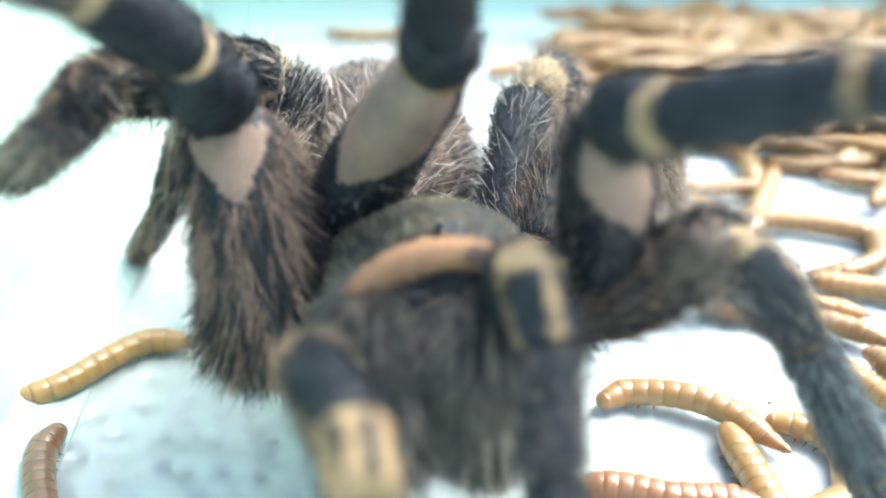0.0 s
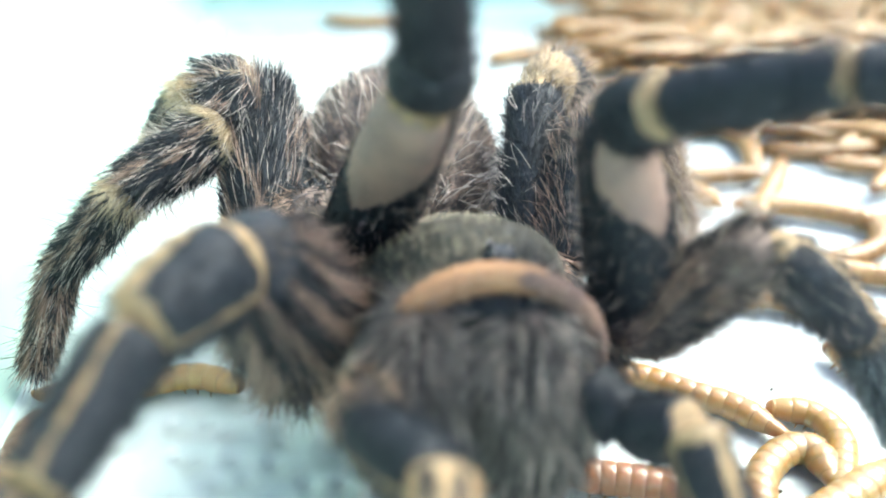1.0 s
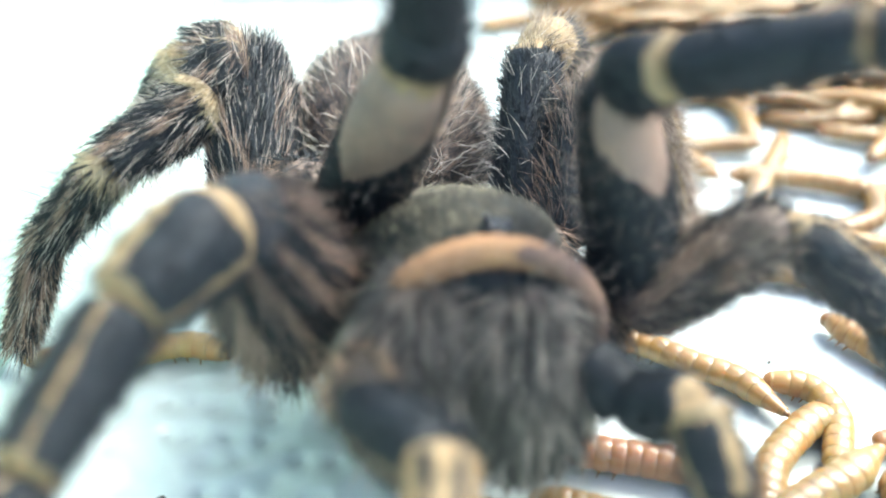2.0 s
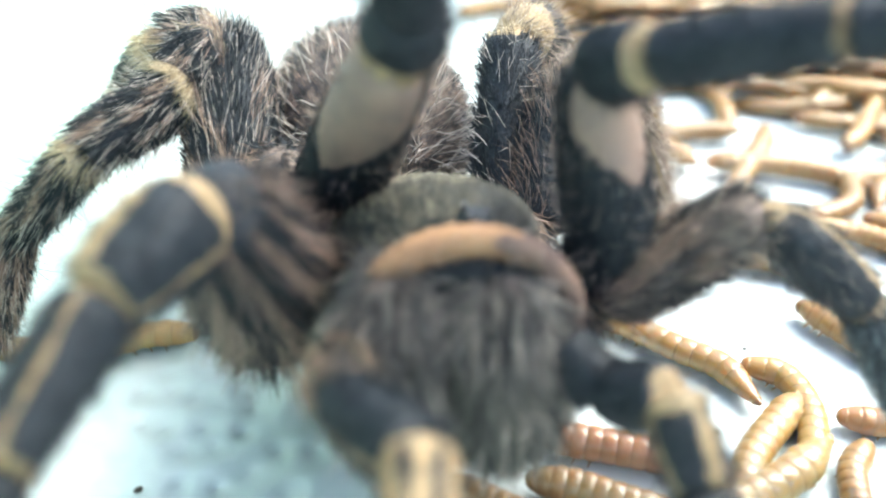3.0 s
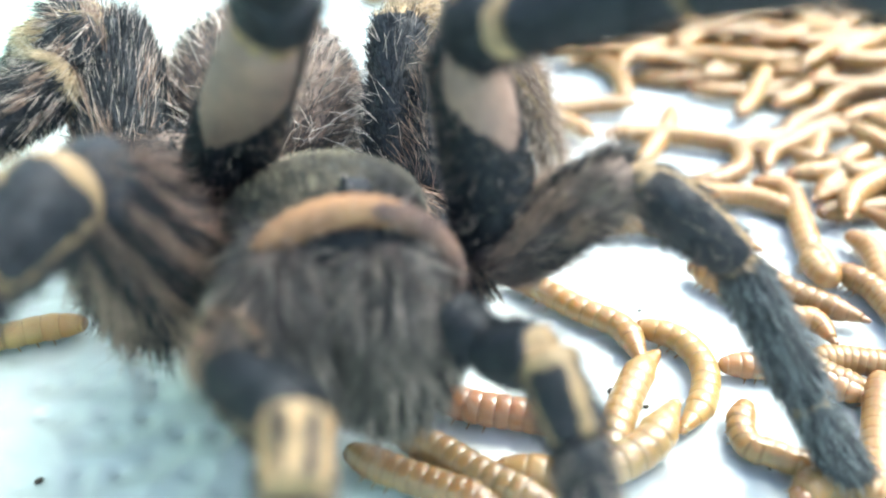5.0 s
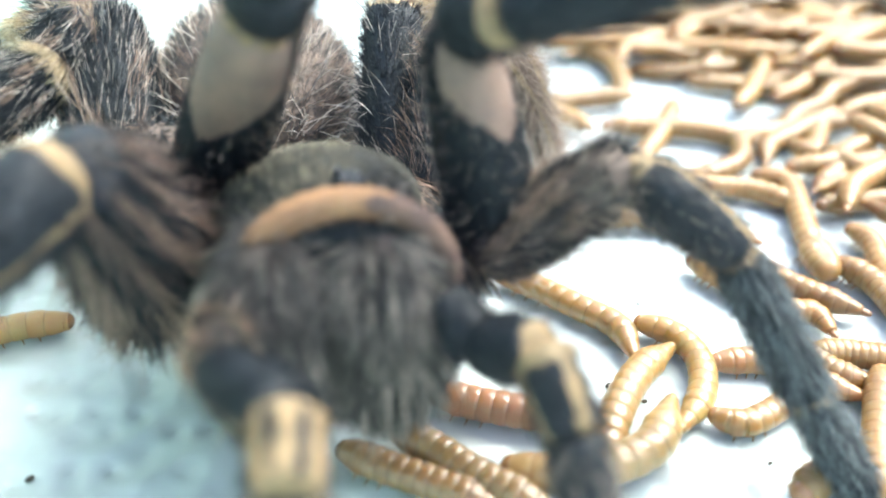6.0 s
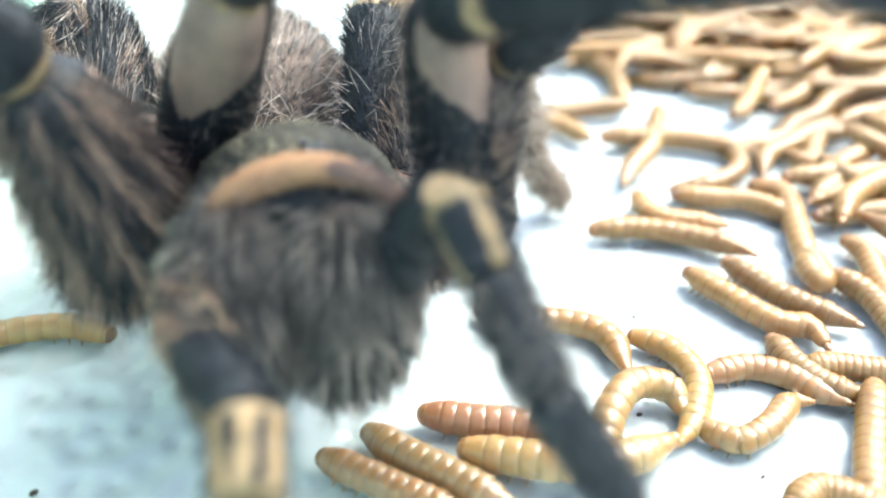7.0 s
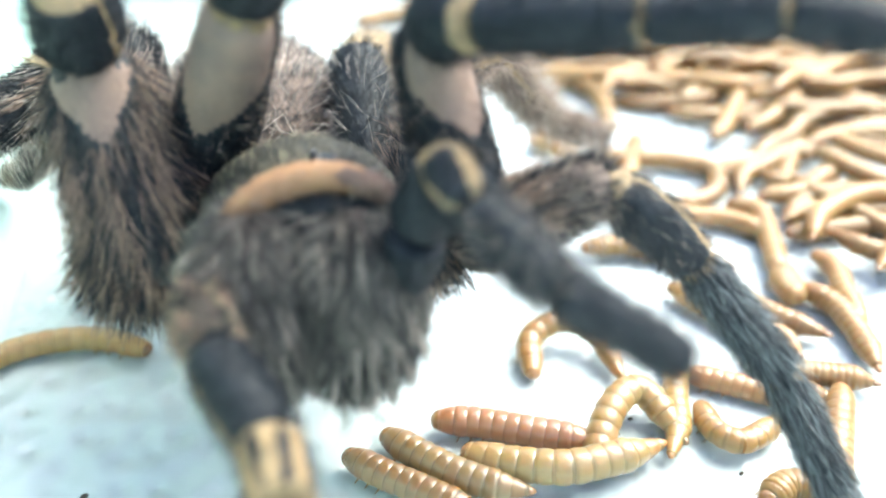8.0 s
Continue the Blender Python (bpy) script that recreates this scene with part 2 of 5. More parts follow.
# joints of each limb in millimetres at some times: body, knee, then each joint out to the tip
JOINTS = {}
JOINTS['R1'] = {
    0: [(13.1, 66.1, 22.5), (21.8, 60.0, 32.9), (29.5, 61.1, 23.2), (36.5, 58.3, 11.1), (42.9, 57.2, 0.5), (45.0, 55.4, -5.6)],
    1.5: [(16.0, 65.7, 19.0), (27.9, 65.2, 27.9), (37.4, 63.0, 20.3), (44.5, 58.4, 8.8), (51.2, 55.8, -1.3), (54.8, 54.8, -6.9)],
    6.5: [(14.9, 65.4, 20.0), (27.5, 63.8, 28.8), (36.3, 60.3, 21.5), (42.5, 54.5, 10.3), (48.0, 50.2, 1.1), (50.9, 48.7, -4.2)],
    6.8: [(13.3, 65.5, 21.3), (20.1, 69.5, 37.5), (27.9, 60.6, 36.3), (37.3, 52.5, 33.0), (47.3, 48.3, 28.4), (55.2, 47.1, 22.6)],
    7: [(12.9, 65.7, 22.6), (17.4, 69.0, 37.2), (24.5, 68.5, 44.9), (33.9, 66.4, 50.6), (43.5, 65.1, 53.7), (49.1, 64.9, 54.4)],
    7.2: [(12.6, 65.8, 22.9), (19.8, 68.9, 37.9), (27.0, 66.0, 42.0), (37.2, 61.7, 44.5), (46.5, 58.2, 44.6), (53.0, 57.1, 42.3)],
    7.3: [(12.6, 65.8, 23.0), (21.0, 67.1, 35.6), (27.4, 63.7, 37.1), (35.7, 59.7, 37.9), (43.4, 56.9, 37.0), (51.2, 56.5, 34.0)],
    7.4: [(12.7, 65.8, 23.1), (22.3, 66.5, 33.2), (29.8, 64.3, 34.9), (37.7, 59.6, 33.0), (47.2, 56.3, 26.0), (54.8, 55.3, 18.6)],
    7.5: [(13.2, 67.5, 24.0), (26.9, 65.9, 29.4), (38.1, 65.1, 24.1), (48.6, 59.4, 16.3), (55.8, 57.4, 6.4), (52.1, 55.0, 1.3)],
    7.6: [(12.3, 64.2, 24.2), (27.0, 63.4, 29.4), (33.4, 58.7, 25.3), (40.7, 55.1, 17.7), (47.9, 52.2, 9.2), (52.8, 51.5, 1.9)],
    7.8: [(11.8, 61.3, 26.4), (27.2, 60.4, 29.9), (33.6, 56.4, 25.1), (40.7, 52.5, 16.9), (48.5, 49.9, 7.4), (52.8, 48.8, 1.1)],
    8: [(12.4, 63.4, 27.0), (25.3, 61.2, 34.0), (34.2, 59.6, 25.5), (42.7, 54.9, 15.1), (46.8, 47.2, 6.2), (50.0, 45.3, 0.6)],
}
JOINTS['R2'] = {
    0: [(15.1, 68.0, 21.9), (11.6, 59.8, 42.0), (14.4, 53.1, 44.8), (22.6, 45.5, 49.6), (31.0, 42.0, 50.9), (37.1, 41.2, 48.1)],
    1.5: [(17.9, 67.6, 18.3), (12.9, 65.7, 39.7), (15.8, 59.3, 43.1), (25.3, 53.0, 47.2), (33.5, 49.2, 48.9), (39.7, 47.4, 46.9)],
    6.5: [(17.9, 68.0, 18.3), (13.2, 66.5, 39.8), (16.0, 60.0, 42.8), (25.8, 54.3, 47.1), (33.7, 50.0, 49.2), (39.9, 47.7, 47.8)],
    7: [(15.8, 68.7, 21.6), (12.2, 67.3, 43.3), (15.5, 60.6, 45.5), (24.5, 53.4, 49.1), (32.5, 49.0, 50.8), (38.7, 46.9, 49.4)],
    7.5: [(15.1, 69.3, 23.1), (11.2, 70.8, 44.7), (14.8, 64.1, 46.4), (25.4, 59.0, 49.3), (33.4, 54.6, 50.7), (39.5, 52.1, 49.2)],
    8: [(14.3, 65.1, 26.1), (9.3, 63.9, 47.5), (12.6, 57.4, 50.1), (23.3, 51.9, 51.8), (31.5, 48.0, 53.4), (37.8, 45.5, 52.8)],
}
JOINTS['R3'] = {
    1.5: [(12.6, 81.5, 16.1), (16.0, 92.1, 27.9), (21.8, 97.4, 27.1), (27.0, 100.2, 18.2), (30.6, 100.6, 7.1), (36.9, 100.1, 0.5)],
    6.5: [(12.6, 81.5, 16.1), (16.0, 92.1, 27.9), (21.8, 97.4, 27.1), (27.0, 100.2, 18.2), (30.6, 100.6, 7.1), (36.9, 100.1, 0.5)],
    7: [(11.3, 82.1, 19.7), (15.9, 92.6, 30.7), (20.9, 97.2, 29.4), (25.6, 101.6, 20.5), (29.0, 104.3, 7.0), (35.8, 107.4, -1.6)],
    8: [(9.1, 77.7, 24.4), (15.2, 87.8, 35.3), (20.2, 92.5, 34.3), (23.7, 96.1, 29.5), (28.7, 102.4, 21.9), (36.8, 105.0, 16.4)],
}
JOINTS['R4'] = {
    0: [(6.4, 86.5, 17.1), (9.8, 103.2, 28.8), (14.6, 110.4, 28.9), (17.2, 114.3, 17.2), (20.5, 119.6, 6.9), (24.2, 128.8, 0.9)],
    0.5: [(8.3, 86.1, 16.0), (10.1, 101.8, 29.4), (15.1, 108.7, 28.1), (17.7, 112.5, 16.3), (20.9, 117.9, 6.1), (24.6, 127.1, 0.0)],
    1.5: [(8.9, 86.1, 14.1), (10.4, 98.4, 30.7), (15.1, 105.3, 28.6), (17.8, 108.6, 16.7), (20.8, 114.2, 6.5), (24.3, 123.4, 0.4)],
    6.5: [(8.9, 86.1, 14.1), (10.4, 98.4, 30.7), (15.1, 105.3, 28.6), (17.8, 108.6, 16.7), (20.8, 114.2, 6.5), (24.3, 123.4, 0.4)],
    7: [(6.2, 87.4, 17.7), (8.6, 101.0, 33.0), (12.5, 106.5, 31.1), (11.7, 109.4, 20.7), (10.6, 112.9, 9.5), (9.9, 118.6, 3.5)],
    7.5: [(6.8, 87.7, 17.3), (1.5, 104.1, 28.8), (8.0, 109.7, 29.5), (8.2, 112.9, 17.3), (9.5, 116.4, 5.9), (9.2, 124.7, -2.3)],
    8: [(6.0, 83.4, 20.0), (5.2, 100.5, 31.6), (9.6, 106.6, 27.4), (8.4, 108.5, 15.0), (9.9, 116.4, 6.1), (10.6, 126.7, 0.8)],
}
JOINTS['L1'] = {
    0: [(-14.7, 69.7, 16.7), (-18.6, 75.7, 36.7), (-19.5, 68.1, 44.6), (-23.4, 60.0, 51.0), (-32.3, 59.9, 53.7), (-38.6, 60.4, 43.8)],
    0.2: [(-14.2, 69.5, 17.0), (-15.1, 73.7, 37.8), (-15.2, 65.0, 44.5), (-19.2, 56.8, 50.7), (-28.4, 56.8, 52.1), (-35.7, 57.2, 43.0)],
    0.4: [(-13.1, 69.3, 17.0), (-13.3, 72.4, 38.1), (-14.2, 62.9, 43.5), (-23.7, 60.4, 48.3), (-32.6, 57.9, 49.6), (-43.3, 59.4, 45.2)],
    0.5: [(-12.9, 69.3, 16.7), (-13.7, 68.8, 38.0), (-14.7, 58.6, 42.0), (-22.8, 51.6, 44.3), (-32.2, 51.8, 44.4), (-40.0, 55.9, 36.8)],
    0.6: [(-11.0, 67.8, 21.4), (-12.8, 59.3, 39.0), (-17.1, 52.0, 40.4), (-24.9, 45.6, 39.4), (-31.5, 42.2, 35.3), (-36.1, 41.3, 29.7)],
    0.8: [(-10.4, 67.1, 20.2), (-14.1, 57.1, 35.1), (-19.4, 48.4, 33.9), (-24.4, 40.5, 28.2), (-28.1, 36.2, 20.5), (-32.1, 33.6, 10.0)],
    1: [(-10.8, 65.4, 17.3), (-14.5, 56.3, 33.6), (-19.9, 47.0, 31.6), (-24.0, 38.3, 26.5), (-27.9, 35.0, 18.7), (-31.6, 32.3, 8.1)],
    1.5: [(-12.2, 69.3, 15.2), (-14.5, 57.7, 32.9), (-20.0, 48.4, 30.9), (-24.1, 39.5, 25.9), (-28.1, 36.1, 18.2), (-31.7, 33.1, 7.5)],
    6.5: [(-11.1, 69.2, 17.6), (-15.0, 60.2, 32.4), (-19.9, 51.1, 30.6), (-23.9, 42.3, 25.8), (-28.3, 38.8, 18.0), (-32.4, 35.9, 7.5)],
    6.8: [(-11.4, 69.9, 20.1), (-17.8, 66.3, 35.3), (-22.9, 61.0, 40.9), (-29.2, 57.7, 45.9), (-34.5, 57.1, 47.6), (-38.4, 57.5, 47.6)],
    7: [(-11.8, 70.1, 21.4), (-18.8, 67.5, 39.7), (-21.5, 63.0, 45.3), (-28.9, 59.5, 49.6), (-34.2, 59.1, 51.8), (-38.1, 59.6, 51.8)],
    7.5: [(-11.9, 71.0, 23.0), (-16.7, 67.9, 42.9), (-17.3, 67.7, 46.2), (-20.9, 67.6, 52.5), (-23.4, 69.0, 57.9), (-26.1, 71.4, 60.9)],
    8: [(-15.7, 67.5, 22.8), (-19.3, 74.0, 42.8), (-18.2, 66.9, 51.1), (-22.9, 75.6, 55.8), (-19.5, 68.8, 61.2), (-26.2, 77.1, 66.1)],
}
JOINTS['L2'] = {
    0: [(-11.8, 80.4, 21.3), (-0.0, 69.0, 43.3), (0.3, 64.1, 47.3), (0.3, 56.5, 55.2), (0.6, 54.4, 62.1), (0.8, 54.4, 66.7)],
    1: [(-9.0, 80.0, 19.6), (-1.3, 65.4, 41.5), (-0.5, 61.0, 45.8), (-0.7, 53.6, 54.0), (-0.6, 52.0, 61.0), (-0.6, 52.5, 65.6)],
    1.5: [(-9.0, 80.0, 19.6), (-1.3, 65.4, 41.5), (-0.5, 61.0, 45.8), (-0.7, 53.6, 54.0), (-0.6, 52.0, 61.0), (-0.6, 52.5, 65.6)],
    6.5: [(-9.0, 80.4, 19.6), (-0.8, 66.2, 41.6), (0.4, 61.3, 45.4), (-0.1, 55.2, 54.5), (0.3, 53.9, 61.6), (0.5, 54.7, 66.2)],
    7: [(-10.6, 82.1, 22.0), (-2.5, 69.4, 45.0), (-1.3, 64.5, 48.8), (-0.9, 58.3, 57.9), (-0.4, 57.0, 65.0), (-0.0, 57.8, 69.5)],
    8: [(-12.1, 78.5, 26.1), (-4.4, 66.6, 49.6), (-3.6, 62.0, 53.8), (-2.0, 56.3, 63.0), (-1.2, 54.8, 70.1), (-0.7, 55.2, 74.6)],
}
JOINTS['L3'] = {
    0: [(-21.7, 83.3, 20.5), (-17.0, 88.9, 35.3), (-21.1, 84.0, 36.8), (-30.1, 76.4, 38.8), (-28.2, 64.0, 39.7), (-35.9, 69.6, 33.2)],
    0.3: [(-20.5, 83.0, 21.1), (-17.7, 88.4, 36.5), (-21.6, 83.1, 36.4), (-27.8, 73.0, 38.0), (-27.5, 60.5, 37.9), (-34.9, 65.4, 30.6)],
    0.5: [(-19.7, 82.9, 20.9), (-19.3, 87.9, 36.6), (-22.8, 83.1, 33.8), (-25.6, 71.6, 32.7), (-28.7, 59.4, 31.4), (-32.9, 60.4, 20.7)],
    0.6: [(-19.3, 82.9, 20.6), (-20.2, 87.7, 36.4), (-23.2, 82.0, 35.1), (-29.0, 71.9, 32.6), (-29.9, 59.8, 29.5), (-35.5, 61.5, 19.6)],
    0.8: [(-18.9, 82.9, 19.5), (-20.5, 93.8, 31.8), (-23.1, 88.5, 28.7), (-31.5, 80.8, 25.4), (-40.0, 80.8, 16.2), (-43.7, 77.8, 5.7)],
    1: [(-18.9, 82.9, 19.5), (-20.5, 93.8, 31.8), (-23.1, 88.5, 28.7), (-31.5, 80.8, 25.4), (-40.0, 80.8, 16.2), (-43.7, 77.8, 5.7)],
    1.5: [(-18.9, 82.9, 19.5), (-20.5, 93.8, 31.8), (-23.1, 88.5, 28.7), (-31.5, 80.8, 25.4), (-40.0, 80.8, 16.2), (-43.7, 77.8, 5.7)],
    6.5: [(-18.9, 82.9, 19.5), (-20.5, 93.8, 31.8), (-23.1, 88.5, 28.7), (-31.5, 80.8, 25.4), (-40.0, 80.8, 16.2), (-43.7, 77.8, 5.7)],
    7: [(-20.4, 85.3, 21.7), (-21.7, 97.0, 33.2), (-24.4, 91.7, 30.5), (-33.1, 84.0, 27.8), (-41.6, 83.7, 18.6), (-45.4, 80.1, 8.3)],
    8: [(-21.9, 81.7, 25.7), (-23.1, 93.9, 36.7), (-25.8, 88.4, 34.2), (-34.5, 80.7, 31.8), (-43.1, 80.1, 22.6), (-46.9, 76.1, 12.5)],
}
JOINTS['L4'] = {
    0: [(-16.6, 98.2, 13.6), (-17.7, 102.0, 32.9), (-24.4, 99.4, 32.3), (-31.8, 103.1, 22.6), (-36.9, 107.6, 10.3), (-42.5, 112.4, 2.5)],
    0.5: [(-16.7, 97.2, 12.6), (-18.4, 101.0, 31.9), (-24.4, 99.0, 32.6), (-31.1, 103.0, 23.4), (-36.2, 106.6, 9.2), (-41.8, 112.1, 2.7)],
    0.7: [(-16.5, 96.6, 11.5), (-20.5, 100.5, 30.9), (-26.5, 98.3, 31.0), (-33.3, 102.9, 22.9), (-40.3, 111.5, 11.9), (-46.4, 120.6, 5.8)],
    1: [(-16.7, 95.9, 10.2), (-22.0, 100.2, 29.8), (-27.9, 97.7, 29.7), (-34.2, 102.6, 22.1), (-41.3, 111.2, 11.1), (-47.5, 120.6, 5.5)],
    1.5: [(-16.4, 97.5, 9.7), (-21.7, 102.1, 29.1), (-27.6, 99.7, 29.0), (-33.9, 104.5, 21.5), (-40.9, 113.1, 10.5), (-46.9, 122.6, 5.0)],
}
JOINTS['PL'] = {
    0: [(-8.6, 54.2, 24.4), (-8.3, 49.5, 28.3), (-4.6, 41.2, 29.7), (-3.2, 35.8, 29.0), (-3.4, 34.1, 22.5), (-3.9, 33.1, 9.3)],
    1: [(-5.6, 53.8, 22.5), (-5.6, 47.9, 23.8), (0.0, 40.9, 25.5), (0.2, 35.3, 24.6), (-0.3, 32.7, 18.5), (-1.0, 31.8, 5.3)],
    1.5: [(-5.6, 53.8, 22.5), (-5.6, 47.9, 23.8), (0.0, 40.9, 25.5), (0.2, 35.3, 24.6), (-0.3, 32.7, 18.5), (-1.0, 31.8, 5.3)],
    6.5: [(-5.6, 54.2, 22.5), (-4.8, 48.2, 23.0), (0.1, 40.7, 25.0), (0.3, 35.1, 24.2), (-0.5, 32.6, 18.0), (-2.1, 31.6, 4.9)],
    7: [(-8.1, 56.0, 26.8), (-6.4, 50.5, 24.9), (-2.2, 42.4, 25.8), (-1.9, 37.1, 24.1), (-2.9, 34.6, 17.9), (-4.6, 32.7, 4.9)],
    7.5: [(-8.8, 56.7, 28.5), (-7.9, 51.6, 25.3), (-3.5, 43.6, 24.6), (-2.9, 38.2, 23.4), (-3.7, 35.3, 17.4), (-5.5, 33.8, 4.3)],
    8: [(-9.6, 52.7, 31.7), (-8.4, 46.8, 30.2), (-4.0, 39.3, 27.5), (-2.9, 33.8, 27.2), (-3.1, 29.7, 21.8), (-4.4, 27.8, 8.8)],
}
JOINTS['PR'] = {
    0: [(4.7, 59.6, 25.9), (5.1, 57.1, 29.7), (6.1, 54.4, 33.0), (8.0, 47.6, 29.1), (7.8, 42.0, 23.0), (8.2, 39.2, 11.7)],
    0.2: [(6.9, 58.8, 24.8), (8.1, 57.0, 27.8), (10.9, 53.6, 31.9), (13.1, 48.6, 29.1), (15.5, 44.3, 23.2), (17.8, 41.9, 12.7)],
    0.4: [(9.9, 58.0, 23.8), (12.0, 52.3, 25.8), (17.8, 48.6, 27.2), (19.1, 44.0, 23.0), (20.2, 41.1, 15.8), (22.0, 40.9, 5.0)],
    0.7: [(10.8, 55.5, 23.6), (12.8, 50.9, 23.5), (17.2, 47.0, 24.8), (18.7, 42.4, 20.6), (20.0, 39.5, 13.4), (21.8, 39.1, 2.4)],
    1: [(11.0, 55.6, 21.6), (14.2, 52.8, 19.3), (17.6, 49.1, 22.5), (19.2, 44.3, 18.7), (20.4, 40.7, 11.6), (22.0, 39.6, 0.3)],
    1.5: [(11.0, 55.6, 21.6), (14.2, 52.8, 19.3), (17.6, 49.1, 22.5), (19.2, 44.3, 18.7), (20.4, 40.7, 11.6), (22.0, 39.6, 0.3)],
    6.5: [(11.0, 56.0, 21.6), (13.9, 52.7, 19.4), (17.3, 48.8, 22.3), (19.0, 44.2, 18.4), (20.4, 39.7, 11.7), (21.4, 38.1, 0.4)],
    6.65: [(10.0, 56.1, 24.1), (11.7, 52.2, 25.8), (14.9, 48.2, 29.4), (16.5, 42.0, 25.8), (18.6, 37.8, 19.9), (20.6, 36.1, 10.5)],
    6.8: [(9.3, 57.7, 25.2), (9.6, 55.3, 28.8), (10.7, 52.1, 33.3), (13.4, 46.1, 32.0), (16.8, 40.0, 25.4), (21.5, 37.4, 16.8)],
    7: [(8.5, 57.2, 25.7), (9.6, 55.5, 30.2), (11.8, 52.6, 34.8), (13.9, 47.5, 31.7), (16.5, 41.7, 26.7), (22.5, 40.1, 17.0)],
    7.5: [(7.8, 57.9, 27.4), (9.8, 56.4, 31.6), (12.6, 53.4, 35.9), (14.4, 48.0, 33.3), (18.2, 42.4, 28.9), (25.0, 39.9, 20.0)],
    7.8: [(8.5, 54.9, 32.5), (8.9, 52.5, 36.2), (10.1, 49.4, 40.7), (13.0, 43.0, 39.0), (17.5, 38.3, 34.7), (24.9, 36.5, 27.9)],
    8: [(7.0, 53.8, 30.6), (7.6, 52.5, 35.2), (9.7, 52.8, 40.8), (11.0, 46.7, 40.8), (16.0, 41.2, 37.4), (25.3, 40.5, 30.8)],
}

BEATS = sorted({round(0.1 * k, 1) for k in range(0, 13)} | {1.5, 3.0, 4.5, 6.0} | {round(6.5 + 0.1 * k, 1) for k in range(0, 16)})


def limb_at(name, t, lengths):
    """Joints of a limb in the world at t: its base goes with the body, its segments keep their lengths."""
    poses = JOINTS[name]
    times = sorted(poses)
    rows = [(s, *np.array(poses[s]).ravel()) for s in times]
    want = blend(rows, t).reshape(-1, 3)
    home = Vector(np.array(poses[1.5][0]) * MM)
    base = np.array(body_pose(t) @ (body_pose(1.5).inverted() @ home)) / MM
    p = want.copy()
    p[0] = base
    for i in range(len(p) - 1):
        p[i + 1] = p[i] + unit(want[i + 1] - p[i]) * lengths[i]
    return p


VIEW = Vector((0.0, -0.75, 0.66))


# how far the first left leg is rolled on its axis, its femur and the pieces beyond, in degrees
FEMUR_ROLL = [(0.0, 0), (0.3, 0), (0.8, 180), (6.5, 180), (7.0, 140), (7.4, 40), (7.7, 0), (8.0, 0)]
ROLL = [(0.0, 170), (0.2, 170), (0.8, 0), (6.5, 0), (7.0, 170), (8.0, 170)]


def segment_pose(a, b):
    """z runs from a to b; x turns to the open side of the limbs."""
    z = Vector(b - a).normalized()
    x = (VIEW - z * VIEW.dot(z)).normalized()
    y = z.cross(x)
    m = Matrix((x, y, z)).transposed().to_4x4()
    m.translation = Vector(a) * MM
    return m


spider = new("tarantula")
tagged(spider, "hairy black-brown tarantula with golden knee stripes on white plastic", "spider")

SEGMENTS = {}


